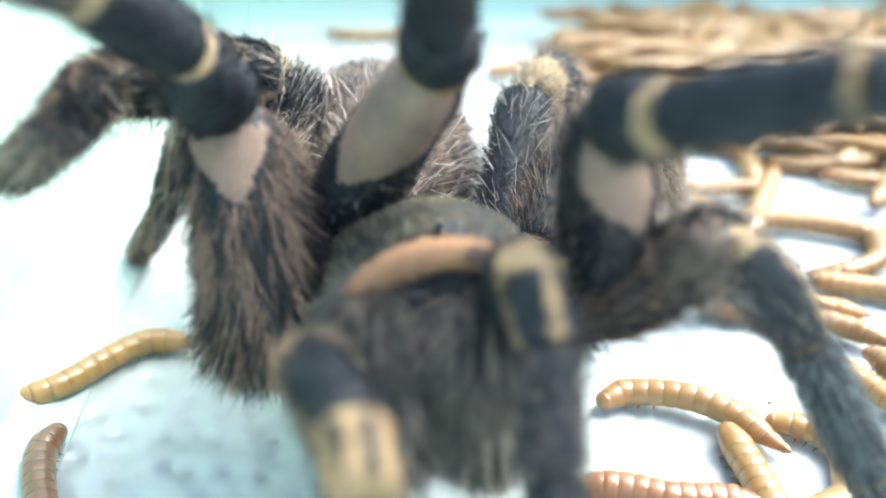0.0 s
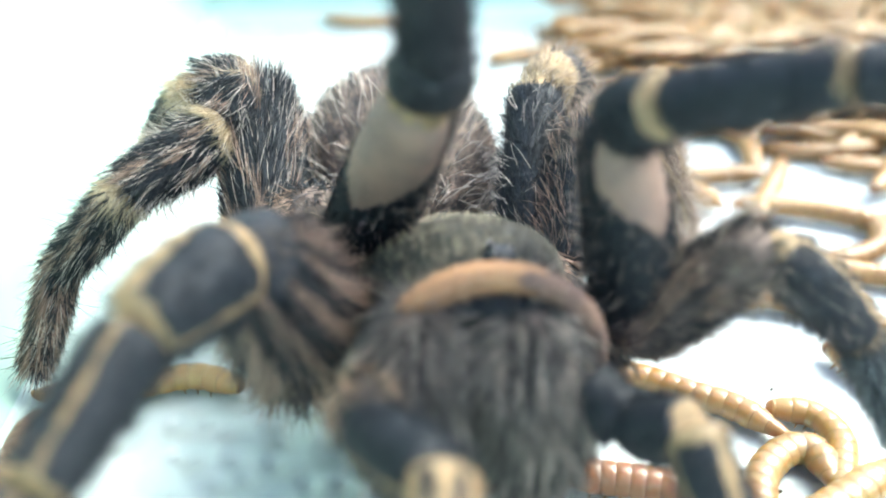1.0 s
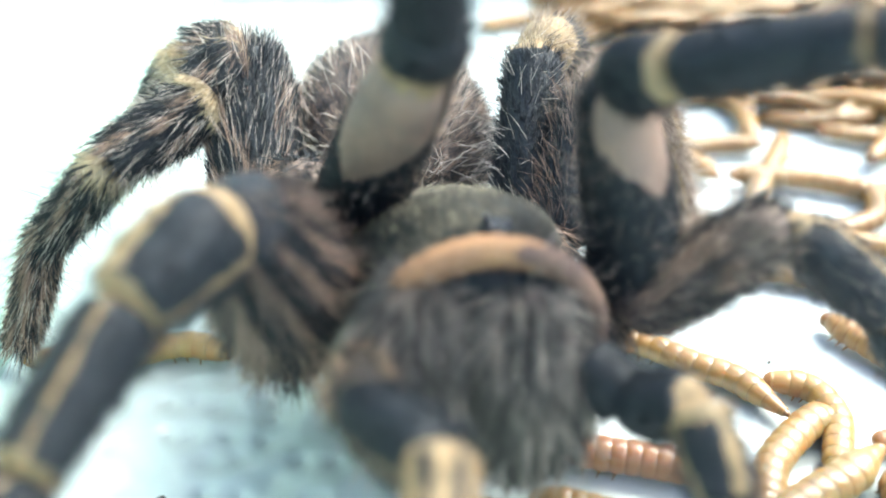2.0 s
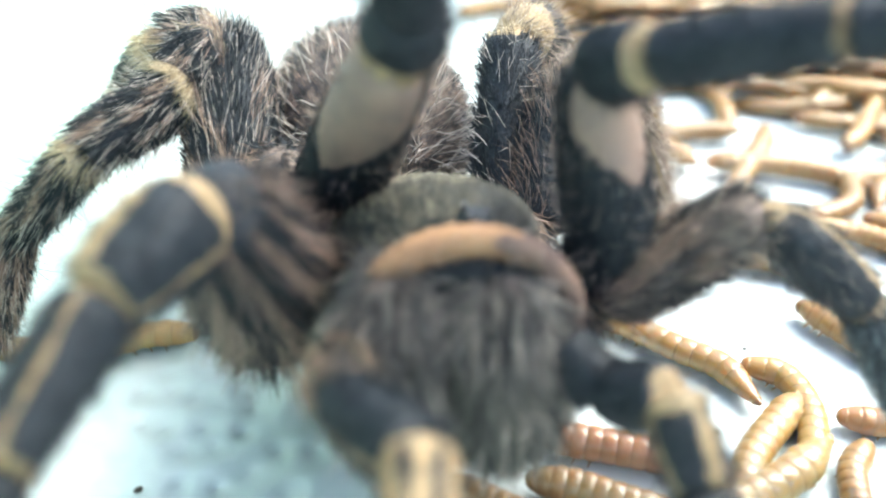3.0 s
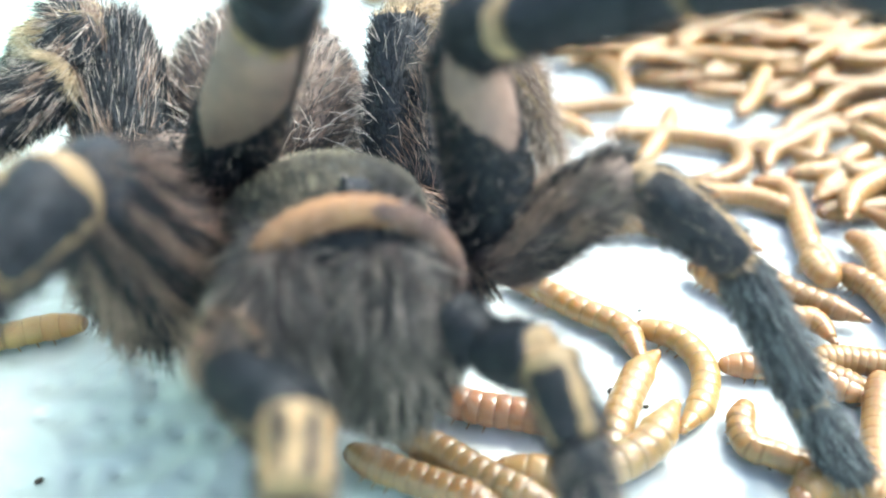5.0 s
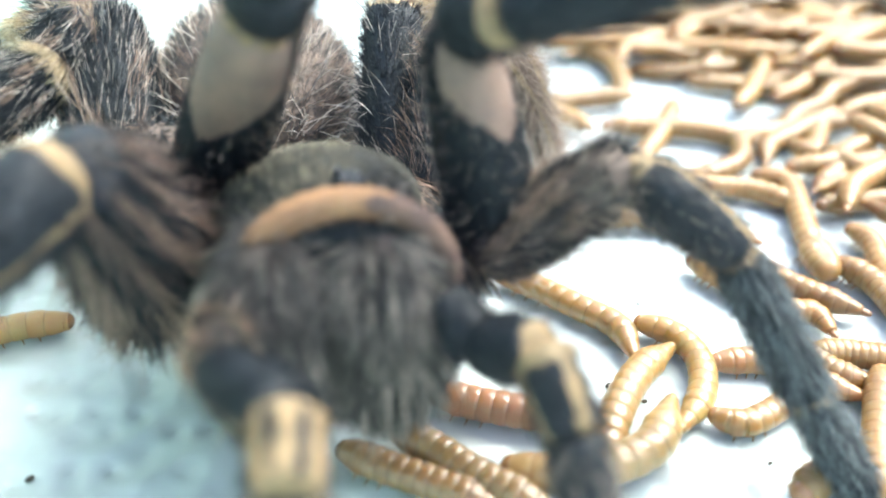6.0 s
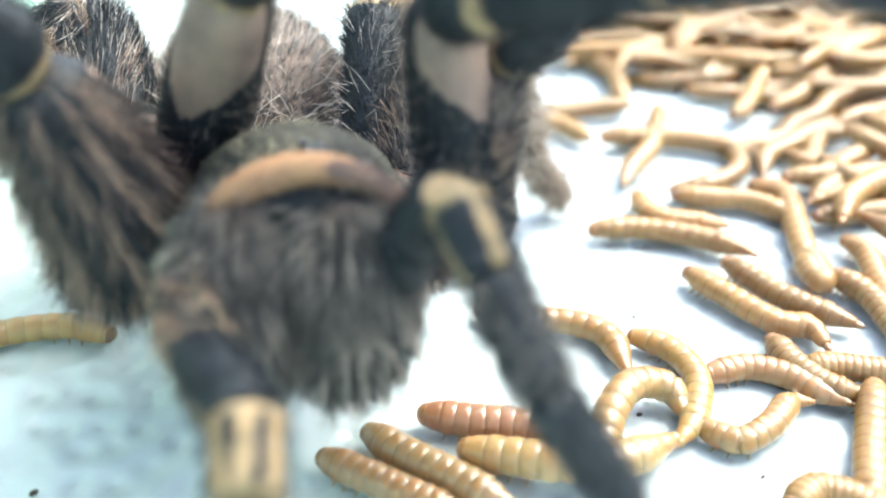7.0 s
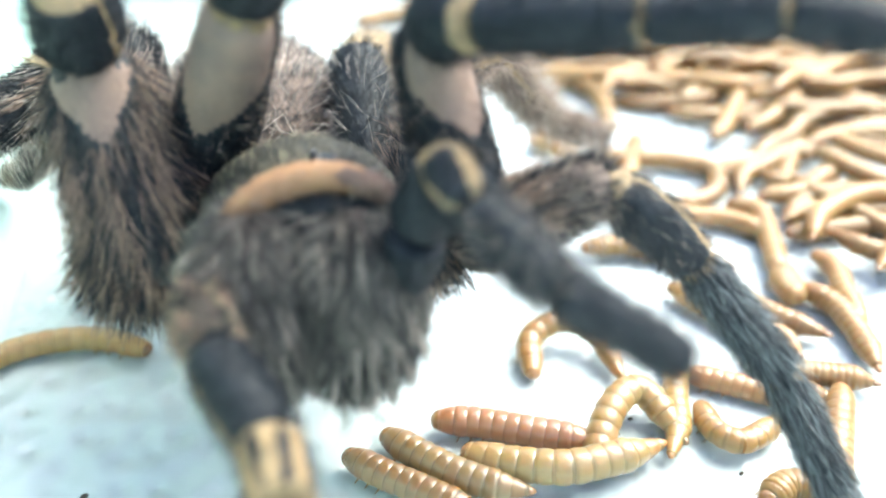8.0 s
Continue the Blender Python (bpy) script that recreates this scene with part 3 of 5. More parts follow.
def limb_segment(name, kind, length, r0, r1, style):
    """One rigid piece of a limb along z, with its hair. style: which bands, patches and hairs it carries."""
    L = length * MM
    bulge = {"femur": 0.1, "patella": 0.14, "tibia": 0.06, "metatarsus": 0.02, "tarsus": 0.06}[kind]

    knee0, knee1 = {"femur": (0.09, 0.13), "patella": (0.2, 0.12) if name[0] == "P" else (0.42, 0.12)}.get(kind, (0.1, 0.08))

    def rad(u):
        cap0 = np.sqrt(np.clip(1 - (1 - np.clip(u / knee0, 0, 1)) ** 2, 0.06, 1))
        cap1 = np.sqrt(np.clip(1 - (1 - np.clip((1 - u) / knee1, 0, 1)) ** 2, 0.06, 1))
        return (r0 + (r1 - r0) * u) * (1 + bulge * np.sin(np.pi * u)) * cap0 * cap1 * MM

    def shape(u, a):
        r = rad(np.asarray(u, dtype=float)) * (1 + 0.03 * np.sin(3 * np.asarray(a) + 5 * np.asarray(u)))
        return np.stack([r * np.cos(a), r * 0.94 * np.sin(a), (np.asarray(u) * 1.06 - 0.03) * L], axis=-1)

    def normal(u, a):
        return np.stack([np.cos(a), np.sin(a), 0.0 * np.asarray(u)], axis=-1)

    def paint(u, a):
        a = (a + math.pi) % (2 * math.pi) - math.pi
        rag = noise.noise((u * 6, a * 2.2, length)) + 0.7 * noise.noise((u * 19, a * 5, length + 3))
        u, a = u + 0.018 * rag, a + 0.05 * rag
        if style.get("patch") and style["patch"] < u < style.get("patch_to", 2.0) and abs(a - style.get("turn", 0)) < style.get("wide", 0.95) * min(1, (u - style["patch"]) * 4):
            return 2
        if style.get("window") and u < 1 - style.get("ring", 0):
            mid, half, wide, edge = style["window"]
            w = a - style.get("turn", 0)
            return 0 if abs((u - mid) / half) ** 2.4 + abs(w / wide) ** 2.4 < 1 or abs(w) > edge else 3
        if u > 1 - style.get("ring", 0) or u < style.get("ring0", 0):
            return 3
        for s in style.get("stripes", ()):
            s, half = s if isinstance(s, tuple) else (s, style.get("stripe_width", 0.17))
            if abs(a - s - 0.25 * (u - 0.5) * (1 if s < 0 else -1)) < half:
                return 3
        return 1 if style.get("brown") else 0

    v, f, ix = lathe(44, 56, lambda u, a: tuple(shape(u, a)), paint)
    seg = part(kind, mesh_from(kind, v, f, [M_DARK, M_BROWN, M_BARE, M_TAN if style.get("dim") else M_GOLD], ix), spider, style.get("label", ""))
    bare = style.get("patch")

    def off_patch(u, a):
        w = (a + math.pi) % (2 * math.pi) - math.pi
        keep = np.ones(len(u), dtype=bool)
        if bare:
            keep &= ~((u > bare) & (np.abs(w - style.get("turn", 0)) < style.get("wide", 1.0) * np.minimum(1, (u - bare) * 4)))
        return keep

    def on_gold(u, a):
        return np.array([paint(p, q) == 3 for p, q in zip(u, a)], dtype=bool) if len(u) else np.zeros(0, dtype=bool)

    k = length / 12.0
    coat(seg, shape, normal, int(style.get("dark", 900) * k), style.get("nap", 1.3) * MM, 0.05 * MM, (0, 0, 1.5), style.get("under", H_DARK), "short dense hair", lambda u, a: off_patch(u, a) & ~on_gold(u, a))
    if style.get("window") or style.get("stripes") or style.get("ring") or style.get("ring0"):
        coat(seg, shape, normal, int(style.get("gold", 1400) * k), style.get("gold_reach", 0.8) * MM, 0.05 * MM, (0, 0, 1.6), H_TAN if style.get("dim") else H_TUFT if name in ("L3", "L4", "R4") else H_GOLD, "golden hair along the stripes", on_gold)
    if bare:
        coat(seg, shape, normal, int(700 * k), 0.7 * MM, 0.035 * MM, (0, 0, 1.2), H_BROWN, "sparse fine down", lambda u, a: u > bare)
    if style.get("clump"):
        n = style["clump"]
        wave = lambda u, a: np.sin(n * a + 2.5 * np.sin(3 * u + a)) + 0.6 * np.sin(2.3 * n * a + 7 * u) + 0.5 * np.sin(9 * u + 3 * np.sin(2 * a))
        coat(seg, shape, normal, int(1500 * k), 0.75 * style.get("reach", 3.2) * MM, 0.055 * MM, (0, 0, style.get("lie", 0.8)), H_DARK, "dark locks of hair", lambda u, a: off_patch(u, a) & ~on_gold(u, a) & (wave(u, a) < 0.1), spread=0.2)
        coat(seg, shape, normal, int(style.get("locks", 1800) * k), style.get("reach", 3.2) * MM, 0.042 * MM, (0, 0, style.get("lie", 0.8)), H_LOCK, "pale brown locks of hair", lambda u, a: off_patch(u, a) & ~on_gold(u, a) & (wave(u, a) > style.get("gap", 0.3)) & (u < style.get("locks_to", 2.0)), spread=0.2)
    if style.get("long"):
        coat(seg, shape, normal, int(style["long"] * k), style.get("reach", 3.2) * MM, 0.034 * MM, (0, 0, style.get("lie", 0.55)), style.get("tone", H_PALE), "long pale bristles", off_patch, spread=0.4)
    if style.get("fringe"):
        coat(seg, shape, normal, int(style["fringe"] * k), 4.6 * MM, 0.028 * MM, (0, 0, 0.4), H_WHITE, "thin pale fringe below", lambda u, a: np.cos(a) < 0.1, droop=(0, 0, -0.15), spread=0.25)
    if name in ("L3", "L4", "R4"):
        coat(seg, shape, normal, int(70 * k), 3.4 * MM, 0.036 * MM, (0, 0, 0.35), H_DARK, "scattered long black bristles", off_patch, spread=0.3)
    SEGMENTS.setdefault(name, []).append(seg)


KINDS = ("femur", "patella", "tibia", "metatarsus", "tarsus")


def style_for(name, kind):
    near_black = name in ("R2", "L2")
    if kind == "femur":
        s = {"R2": dict(patch=0.56, turn=0.55, wide=1.6, dark=2600, nap=0.7, long=200, reach=2.2), "L2": dict(patch=0.48, patch_to=0.94, ring=0.06, dim=True, turn=0.1, wide=1.6, dark=2400, nap=0.7, long=160, reach=2.0),
             "L1": dict(patch=0.62, patch_to=0.9, wide=1.0, dark=900, under=H_JAW_DARK, clump=9, gap=0.15, lie=-1.3, long=350, reach=4.4, tone=H_BROWN), "R4": dict(dark=1300, long=110, reach=3.2, ring=0.06, tone=H_WHITE),
             "R1": dict(fringe=420, brown=True, dark=900, clump=3, locks_to=0.62, gap=0.0, locks=3400, lie=1.9, long=500, reach=2.5), "PL": dict(dark=900, under=H_JAW_DARK, nap=0.8, clump=3, lie=1.4, reach=1.6, long=700, tone=H_TUFT), "PR": dict(dark=800), "R3": dict(dark=1500, long=500, reach=3.2, lie=1.0, tone=H_BROWN), "L3": dict(dark=1800, clump=5, gap=1.0, lie=2.4, long=230, reach=3.4, tone=H_WHITE), "L4": dict(dark=1800, clump=5, gap=1.0, lie=2.4, long=260, reach=3.4, tone=H_WHITE)}.get(name, dict(brown=True, dark=1000, under=H_LOCK, long=1100, reach=3.2, tone=H_PALE))
        return s
    if near_black:
        return {"patella": dict(**({"ring0": 0.36} if name == "L2" else {"ring": 0.1}), dark=900, dim=True), "tibia": dict(ring=0.05, dark=900, dim=True), "metatarsus": dict(ring=0.05, dark=700, dim=True), "tarsus": dict(dark=700)}[kind]
    if name == "R1":
        return {"patella": dict(stripes=((-0.7, 0.13),), ring0=0.11, long=120, reach=2.0), "tibia": dict(dark=900, long=900, reach=2.6, lie=3.4, tone=H_HAZE, ring0=0.05, ring=0.04), "metatarsus": dict(dark=900, long=900, reach=2.6, lie=3.4, tone=H_HAZE, ring0=0.05, ring=0.04), "tarsus": dict(long=1500, reach=1.6, lie=2.4, tone=H_HAZE)}[kind]
    if name == "L1" and kind == "patella":
        return dict(stripes=((0.95, 0.36), (-1.35, 0.07)), ring0=0.24, ring=0.07, dark=1100)
    if name == "L1" and kind == "tibia":
        return dict(stripes=((0.0, 0.09),), ring=0.07, dark=1100, dim=True)
    if name[0] == "P" and kind != "femur":
        if name == "PR":
            return {"patella": dict(dark=900, ring=0.06), "tibia": dict(stripes=((-0.4, 0.26), (1.2, 0.1)), ring0=0.2, dark=900), "metatarsus": dict(dark=900, tone=H_GREY, long=500, reach=1.4), "tarsus": dict(dark=900)}[kind]
        return {"patella": dict(stripes=(1.1,), stripe_width=0.1, dark=1100), "tibia": dict(stripes=(-1.0, -0.1, 0.8), stripe_width=0.27, ring0=0.15, ring=0.06, dark=800), "metatarsus": dict(dark=900, tone=H_GREY, long=300, reach=1.6), "tarsus": dict(dark=900)}[kind]
    fur = dict(long=650, dark=900) if name in ("L3", "L4", "R3") else dict(long=260, reach=2.4, dark=900)
    if name in ("L3", "L4"):
        fur = dict(clump=4, gap=0.95, lie=3.0, long=300, reach=3.0, tone=H_WHITE, dark=1700, gold=5000, gold_reach=2.2, under={"patella": H_DARK, "tibia": H_DARK, "metatarsus": H_DARK, "tarsus": H_BROWN}[kind], **({"fringe": 900} if kind == "tibia" else {}))
        gold = {"patella": dict(ring0=0.2), "tibia": dict(ring0=0.14), "metatarsus": dict(ring0=0.08), "tarsus": {}}[kind]
    else:
        gold = {"patella": dict(stripes=(-0.85, 0.85), ring0=0.12, ring=0.06), "tibia": dict(stripes=(-0.5, 0.5), ring=0.08, stripe_width=0.14), "metatarsus": dict(stripes=(0.0,), ring=0.06, stripe_width=0.1), "tarsus": {}}[kind]
    if name == "R3":
        fur = dict(long=1000, dark=900, under=H_LOCK, brown=True, reach=2.8)
    if name in ("R4",):
        fur = dict(long=500, dark=700, reach=2.4)
        gold = {"patella": dict(ring0=0.5), "tibia": dict(stripes=(0.6,)), "metatarsus": {}, "tarsus": {}}[kind]
    return {**fur, **gold}


def limb(name, radii):
    p = np.array(JOINTS[name][1.5])
    lengths = np.linalg.norm(np.diff(p, axis=0), axis=1)
    for i, kind in enumerate(KINDS):
        limb_segment(name, kind, lengths[i], radii[i], radii[i + 1], style_for(name, kind))
    return lengths


LENGTHS = {}
for limb_name in ("R1", "R2", "R3", "R4", "L1", "L2", "L3", "L4"):
    LENGTHS[limb_name] = limb(limb_name, {"L1": (6.0, 3.9, 2.8, 2.2, 1.9, 1.6), "R2": (4.3, 2.75, 2.35, 2.1, 1.85, 1.6), "L2": (4.2, 3.1, 2.5, 2.1, 1.9, 1.6), "R1": (3.3, 2.7, 2.15, 1.95, 1.7, 1.4)}.get(limb_name, (3.9, 3.5, 3.1, 2.4, 1.8, 1.4) if limb_name == "L3" else (3.9, 3.5, 2.6, 1.95, 1.6, 1.35) if limb_name == "L4" else (3.4, 3.1, 2.6, 2.1, 1.8, 1.5)))
for limb_name in ("PL", "PR"):
    LENGTHS[limb_name] = limb(limb_name, (1.8, 2.1, 2.4, 2.25, 1.9, 1.5) if limb_name == "PL" else (2.2, 2.4, 2.3, 2.2, 1.95, 1.55))


# ---- spider: body ----
def blob(name, center, radii, mat, label="", warp=None, rings=40, sides=48, tilt=(0, 0, 0)):
    """An oval body part in the spider's space, centre and radii in millimetres."""
    turn = Euler([radians(a) for a in tilt]).to_matrix()
    home = Vector(center) - Vector(REST)

    def raw(u, a):
        u, a = np.asarray(u, dtype=float), np.asarray(a, dtype=float)
        ph = np.pi * np.clip(u, 0.004, 0.996)
        q = np.stack([np.sin(ph) * np.cos(a) * radii[0], np.cos(ph) * radii[1], np.sin(ph) * np.sin(a) * radii[2]], axis=-1)
        return warp(q) if warp else q

    def shape(u, a):
        return (raw(u, a) @ np.array(turn).T + np.array(home)) * MM

    def normal(u, a):
        q = raw(u, a)
        return unit(q / np.array([r * r for r in radii])) @ np.array(turn).T

    v, f, ix = lathe(rings, sides, lambda u, a: tuple(shape(u, a)))
    return part(name, mesh_from(name, v, f, mat, ix), spider, label), shape, normal


def head_warp(q):
    # low at the rear, high and blunt in front, flat below
    q = q.copy()
    front = np.clip((-q[..., 1] + 4.5) / 9.0, 0, 1)
    slim = np.clip(np.sqrt(np.clip(1 - (q[..., 1] / 11.0) ** 2, 0, 1)), 0.12, 1)
    blunt = 1 + (slim ** -0.55 - 1) * (q[..., 1] < 0)
    q[..., 2] = np.where(q[..., 2] > 0, q[..., 2] * (0.58 + 0.6 * front), q[..., 2] * 0.55) * blunt
    q[..., 0] *= (1 - 0.14 * front) * blunt
    return q


def spider_body():
    shell, sh, no = blob("carapace", (1.9, 70.6, 20.6), (9.8, 11.0, 8.0), M_OLIVE, "olive-brown carapace with short pale down", head_warp, tilt=(0, 1, 8))
    coat(shell, sh, no, 18000, 0.6 * MM, 0.045 * MM, (0, 2.2, 0.1), H_OLIVE, "short olive down", lambda u, a: (np.sin(a) > -0.3) & (u < 0.8))
    coat(shell, sh, no, 11000, 0.6 * MM, 0.045 * MM, (0, 2.2, 0.1), H_DARK, "dark down above the front edge", lambda u, a: (np.sin(a) > -0.3) & (u > 0.62 + 0.12 * np.cos(a)) & (u < 0.97))
    coat(shell, sh, no, 7000, 0.8 * MM, 0.045 * MM, (0, 1.8, 0.1), H_OLIVE_PALE, "pale down in patches", lambda u, a: (np.sin(a) > -0.1) & (np.cos(a) < 0.45) & (u < 0.78) & (np.sin(7 * a + 4) + np.sin(15 * u + 2 * a) + np.cos(a + 0.6) * -0.8 > 0.1))
    coat(shell, sh, no, 3500, 1.3 * MM, 0.05 * MM, (-0.8, 0.6, 0.3), H_OLIVE_PALE, "straw-coloured rim", lambda u, a: (np.sin(a) > -0.1) & (np.sin(a) < 0.35) & (np.cos(a) < 0) & (u < 0.8))
    gu, ga = np.meshgrid(np.linspace(0.5, 0.98, 120), np.linspace(0.2, math.pi - 0.2, 120))
    grid = sh(gu.ravel(), ga.ravel()) / MM + np.array(REST)
    top = lambda x, y: grid[np.argmin((grid[:, 0] - x) ** 2 + (grid[:, 1] - y) ** 2), 2]
    mound = (4.5, 62.9)
    part("eye_tubercle", mesh_from("eye_tubercle", *_dome((*mound, top(*mound)), 1.5, 0.9), M_DARK), spider, "small dark eye mound")
    for dx, dy, r in ((-0.85, 0.2, 0.36), (0.85, 0.2, 0.36), (-0.45, -0.55, 0.42), (0.45, -0.55, 0.42)):
        x, y = mound[0] + dx, mound[1] + dy
        part("eye", mesh_from("eye", *_dome((x, y, top(x, y) + 0.75), r, r), M_EYE), shell, "tiny glossy black eye")
    belly, sh, no = blob("abdomen", (-6.0, 107.0, 15.5), (12.5, 17.0, 12.5), M_BROWN, "round brown hairy abdomen", None, tilt=(0, 0, 14))
    coat(belly, sh, no, 8000, 1.6 * MM, 0.05 * MM, (0, 1.2, 0), H_DARK, "dark hair", lambda u, a: np.sin(a) > -0.5)
    coat(belly, sh, no, 3000, 1.6 * MM, 0.05 * MM, (0, 1.2, 0), H_BROWN, "dense brown hair", lambda u, a: np.sin(a) > -0.5)
    coat(belly, sh, no, 1100, 6.0 * MM, 0.06 * MM, (0, 0.5, 0.25), H_WHITE, "long pale bristles", lambda u, a: np.sin(a) > -0.2, droop=(0, 0, -0.25))
    chest, sh, no = blob("sternum", (2.0, 74.0, 14.0), (10.5, 12.0, 6.0), M_BROWN, "brown hairy underside of the body")
    coat(chest, sh, no, 2000, 3.0 * MM, 0.05 * MM, (0, -0.3, -0.8), H_BROWN, "brown hair")
    coat(chest, sh, no, 4500, 3.0 * MM, 0.05 * MM, (0, -0.3, -0.8), H_DARK, "dark hair")
    for side, x in ((-1, -1.5), (1, 6.5)):
        jaw, sh, no = blob("chelicera", (x, 57.2, 19.4), (5.7, 5.6, 7.9), M_BROWN, "dark jaw with streaks of grey-brown hair", lambda q: _jaw(q), tilt=(-20, 0, 0))
        lock = lambda u, a: np.sin(19 * a + 5 * np.sin(4 * u)) + 0.8 * np.sin(31 * a + 9 * u)
        coat(jaw, sh, no, 5000, 2.5 * MM, 0.06 * MM, (0, -0.1, -3.4), H_JAW_DARK, "dark combed hair", spread=0.1)
        coat(jaw, sh, no, 9000, 2.5 * MM, 0.055 * MM, (0, -0.1, -3.4), H_JAW, "grey-brown streaks of hair", lambda u, a: lock(u, a) > 0.2, spread=0.08)
        coat(jaw, sh, no, 7000, 4.0 * MM, 0.055 * MM, (0, -0.1, -3.0), H_GREY, "pale wisps of hair", lambda u, a: (lock(u, a) > 1.05) & (np.abs(np.sin(a * 0.5 + 0.4 + side)) > 0.4), spread=0.1)
        fang, s2, n2 = blob("fang", (x, 55.5, 11.6), (1.0, 1.0, 2.6), M_EYE, "glossy black fang", tilt=(25, 0, 0), rings=14, sides=14)
    # added dark filler that stands in for the black gap above the jaws
    lip, sh, no = blob("clypeus", (4.6, 59.0, 26.0), (5.4, 2.0, 2.0), M_DARK, "dark filler strip in the gap under the front edge", rings=18, sides=24)
    coat(lip, sh, no, 900, 1.2 * MM, 0.05 * MM, (0, -0.2, -1.5), H_DARK, "short dark hair")
    # orange fringed front edge between carapace and jaws
    v, f, n = [], [], 14
    for i in range(61):
        s = i / 60
        w = math.pi * (-0.12 + 1.13 * s)
        c = np.array([3.9 - 8.4 * math.cos(w), 58.4 - 0.8 * (2 * s - 1) ** 2, 21.5 + 7.7 * math.sin(w) + 1.6 * (s - 0.5)])
        r = (1.36 - 0.4 * s + 0.1 * math.sin(i * 2.1) * (1 - s) ** 0.7) * (0.35 + 0.65 * math.sin(math.pi * s) ** 0.5)
        out = np.array([-math.cos(w), 0, math.sin(w)])
        for j in range(n):
            b = 2 * math.pi * j / n
            v.append((c + out * r * 1.15 * math.cos(b) + np.array([0, 1, 0]) * r * math.sin(b) - np.array(REST)) * MM)
    for i in range(60):
        for j in range(n):
            f.append((i * n + j, i * n + (j + 1) % n, (i + 1) * n + (j + 1) % n, (i + 1) * n + j))
    f += [tuple(range(n)), tuple(60 * n + j for j in range(n - 1, -1, -1))]
    margin = part("front_margin", mesh_from("front_margin", v, f, [M_ORANGE, M_PLUM], [1 if i // n > 38 + 3 * math.sin(i % n) else 0 for i in range(60 * n)] + [0, 1]), spider, "orange-brown lobed front edge of the head")
    roots = np.array(v)[np.random.randint(0, len(v), 900)]
    ways = unit(np.random.normal(size=(900, 3)) * 0.35 + np.array([0, -0.7, -0.8]))
    part("hair", hair_mesh("hair", roots, ways, 0.6 * MM * (0.5 + np.random.rand(900)), 0.045 * MM, np.zeros((900, 3)), H_BROWN), margin, "short orange fringe", "stuff")
    # coxae: short hairy stumps that carry the limbs
    for name in LENGTHS:
        b = np.array(JOINTS[name][1.5][0])
        c = np.array([2.6, 73.0, 15.0])
        mid = b + np.array([-1.6, 1.5, 1.0]) if name == "L1" else np.array([-8.5, 76.0, 13.5]) if name == "L2" else np.array([-13.8, 82.0, 19.5]) if name == "L3" else b * 0.72 + c * 0.28
        stump, sh, no = blob("coxa", tuple(mid), (5.6, 5.6, 5.2) if name in ("L1", "L3") else (3.6, 3.8, 3.6) if name[0] != "P" else (2.6, 2.8, 2.6), M_BROWN, "hairy brown leg base", rings=20, sides=24)
        coat(stump, sh, no, 2600 if name in ("L1", "L3") else 1100, 2.8 * MM, 0.055 * MM, (0, -0.4, -0.9), H_TUFT if name == "PL" else H_LOCK, "pale brown locks", lambda u, a: np.sin(6 * a + 4 * u) > 0.45, spread=0.2)
        coat(stump, sh, no, 2800 if name in ("L1", "L3") else 1300, 2.8 * MM, 0.055 * MM, (0, -0.4, -0.9), H_DARK, "dark locks", lambda u, a: np.sin(6 * a + 4 * u) < 0.45, spread=0.2)


def _jaw(q):
    q = q.copy()
    low = np.clip(-q[..., 2] / 8.0, 0, 1)
    q[..., 1] = q[..., 1] * (1 - 0.25 * low) - 1.2 * low
    q[..., 0] *= 1 + 0.06 * low
    return q


def _dome(center, r, h):
    c = np.array(center) - np.array(REST)
    v, f, _ = lathe(10, 16, lambda u, a: tuple((c + np.array([r * math.sin(math.pi * max(0.02, min(0.98, u))) * math.cos(a), r * math.sin(math.pi * max(0.02, min(0.98, u))) * math.sin(a), -h * math.cos(math.pi * u)])) * MM))
    return v, f


spider_body()

# ---- mealworms ----
def smooth_line(points, count, length, hold=0.5):
    """count places at even steps of a curve through the points, with the given length; hold: the share of it that stays put, 0 its start."""
    p = np.array(points, dtype=float)
    fine = []
    ext = np.vstack([2 * p[0] - p[1], p, 2 * p[-1] - p[-2]])
    for i in range(1, len(ext) - 2):
        for k in range(20):
            s = k / 20
            a, b, c, d = ext[i - 1], ext[i], ext[i + 1], ext[i + 2]
            fine.append(0.5 * (2 * b + (c - a) * s + (2 * a - 5 * b + 4 * c - d) * s * s + (3 * b - a - 3 * c + d) * s ** 3))
    fine = np.array(fine + [p[-1]])
    fine = np.vstack([fine[0] + unit(fine[0] - fine[3]) * 12, fine, fine[-1] + unit(fine[-1] - fine[-4]) * 12])
    d = np.concatenate([[0], np.cumsum(np.linalg.norm(np.diff(fine, axis=0), axis=1))])
    first = 12 + (d[-1] - 24 - length) * hold
    want = np.linspace(first, first + length, count)
    return np.stack([np.interp(want, d, fine[:, k]) for k in range(fine.shape[1])], axis=1)


RINGS = 12


def girth(s):
    """Radius along a worm, 0 at the head to 1 at the tail."""
    return 1.62 * min(1.0, (0.74 + 2.6 * s)) * min(1.0, 0.4 + (1 - s) * 3.2)


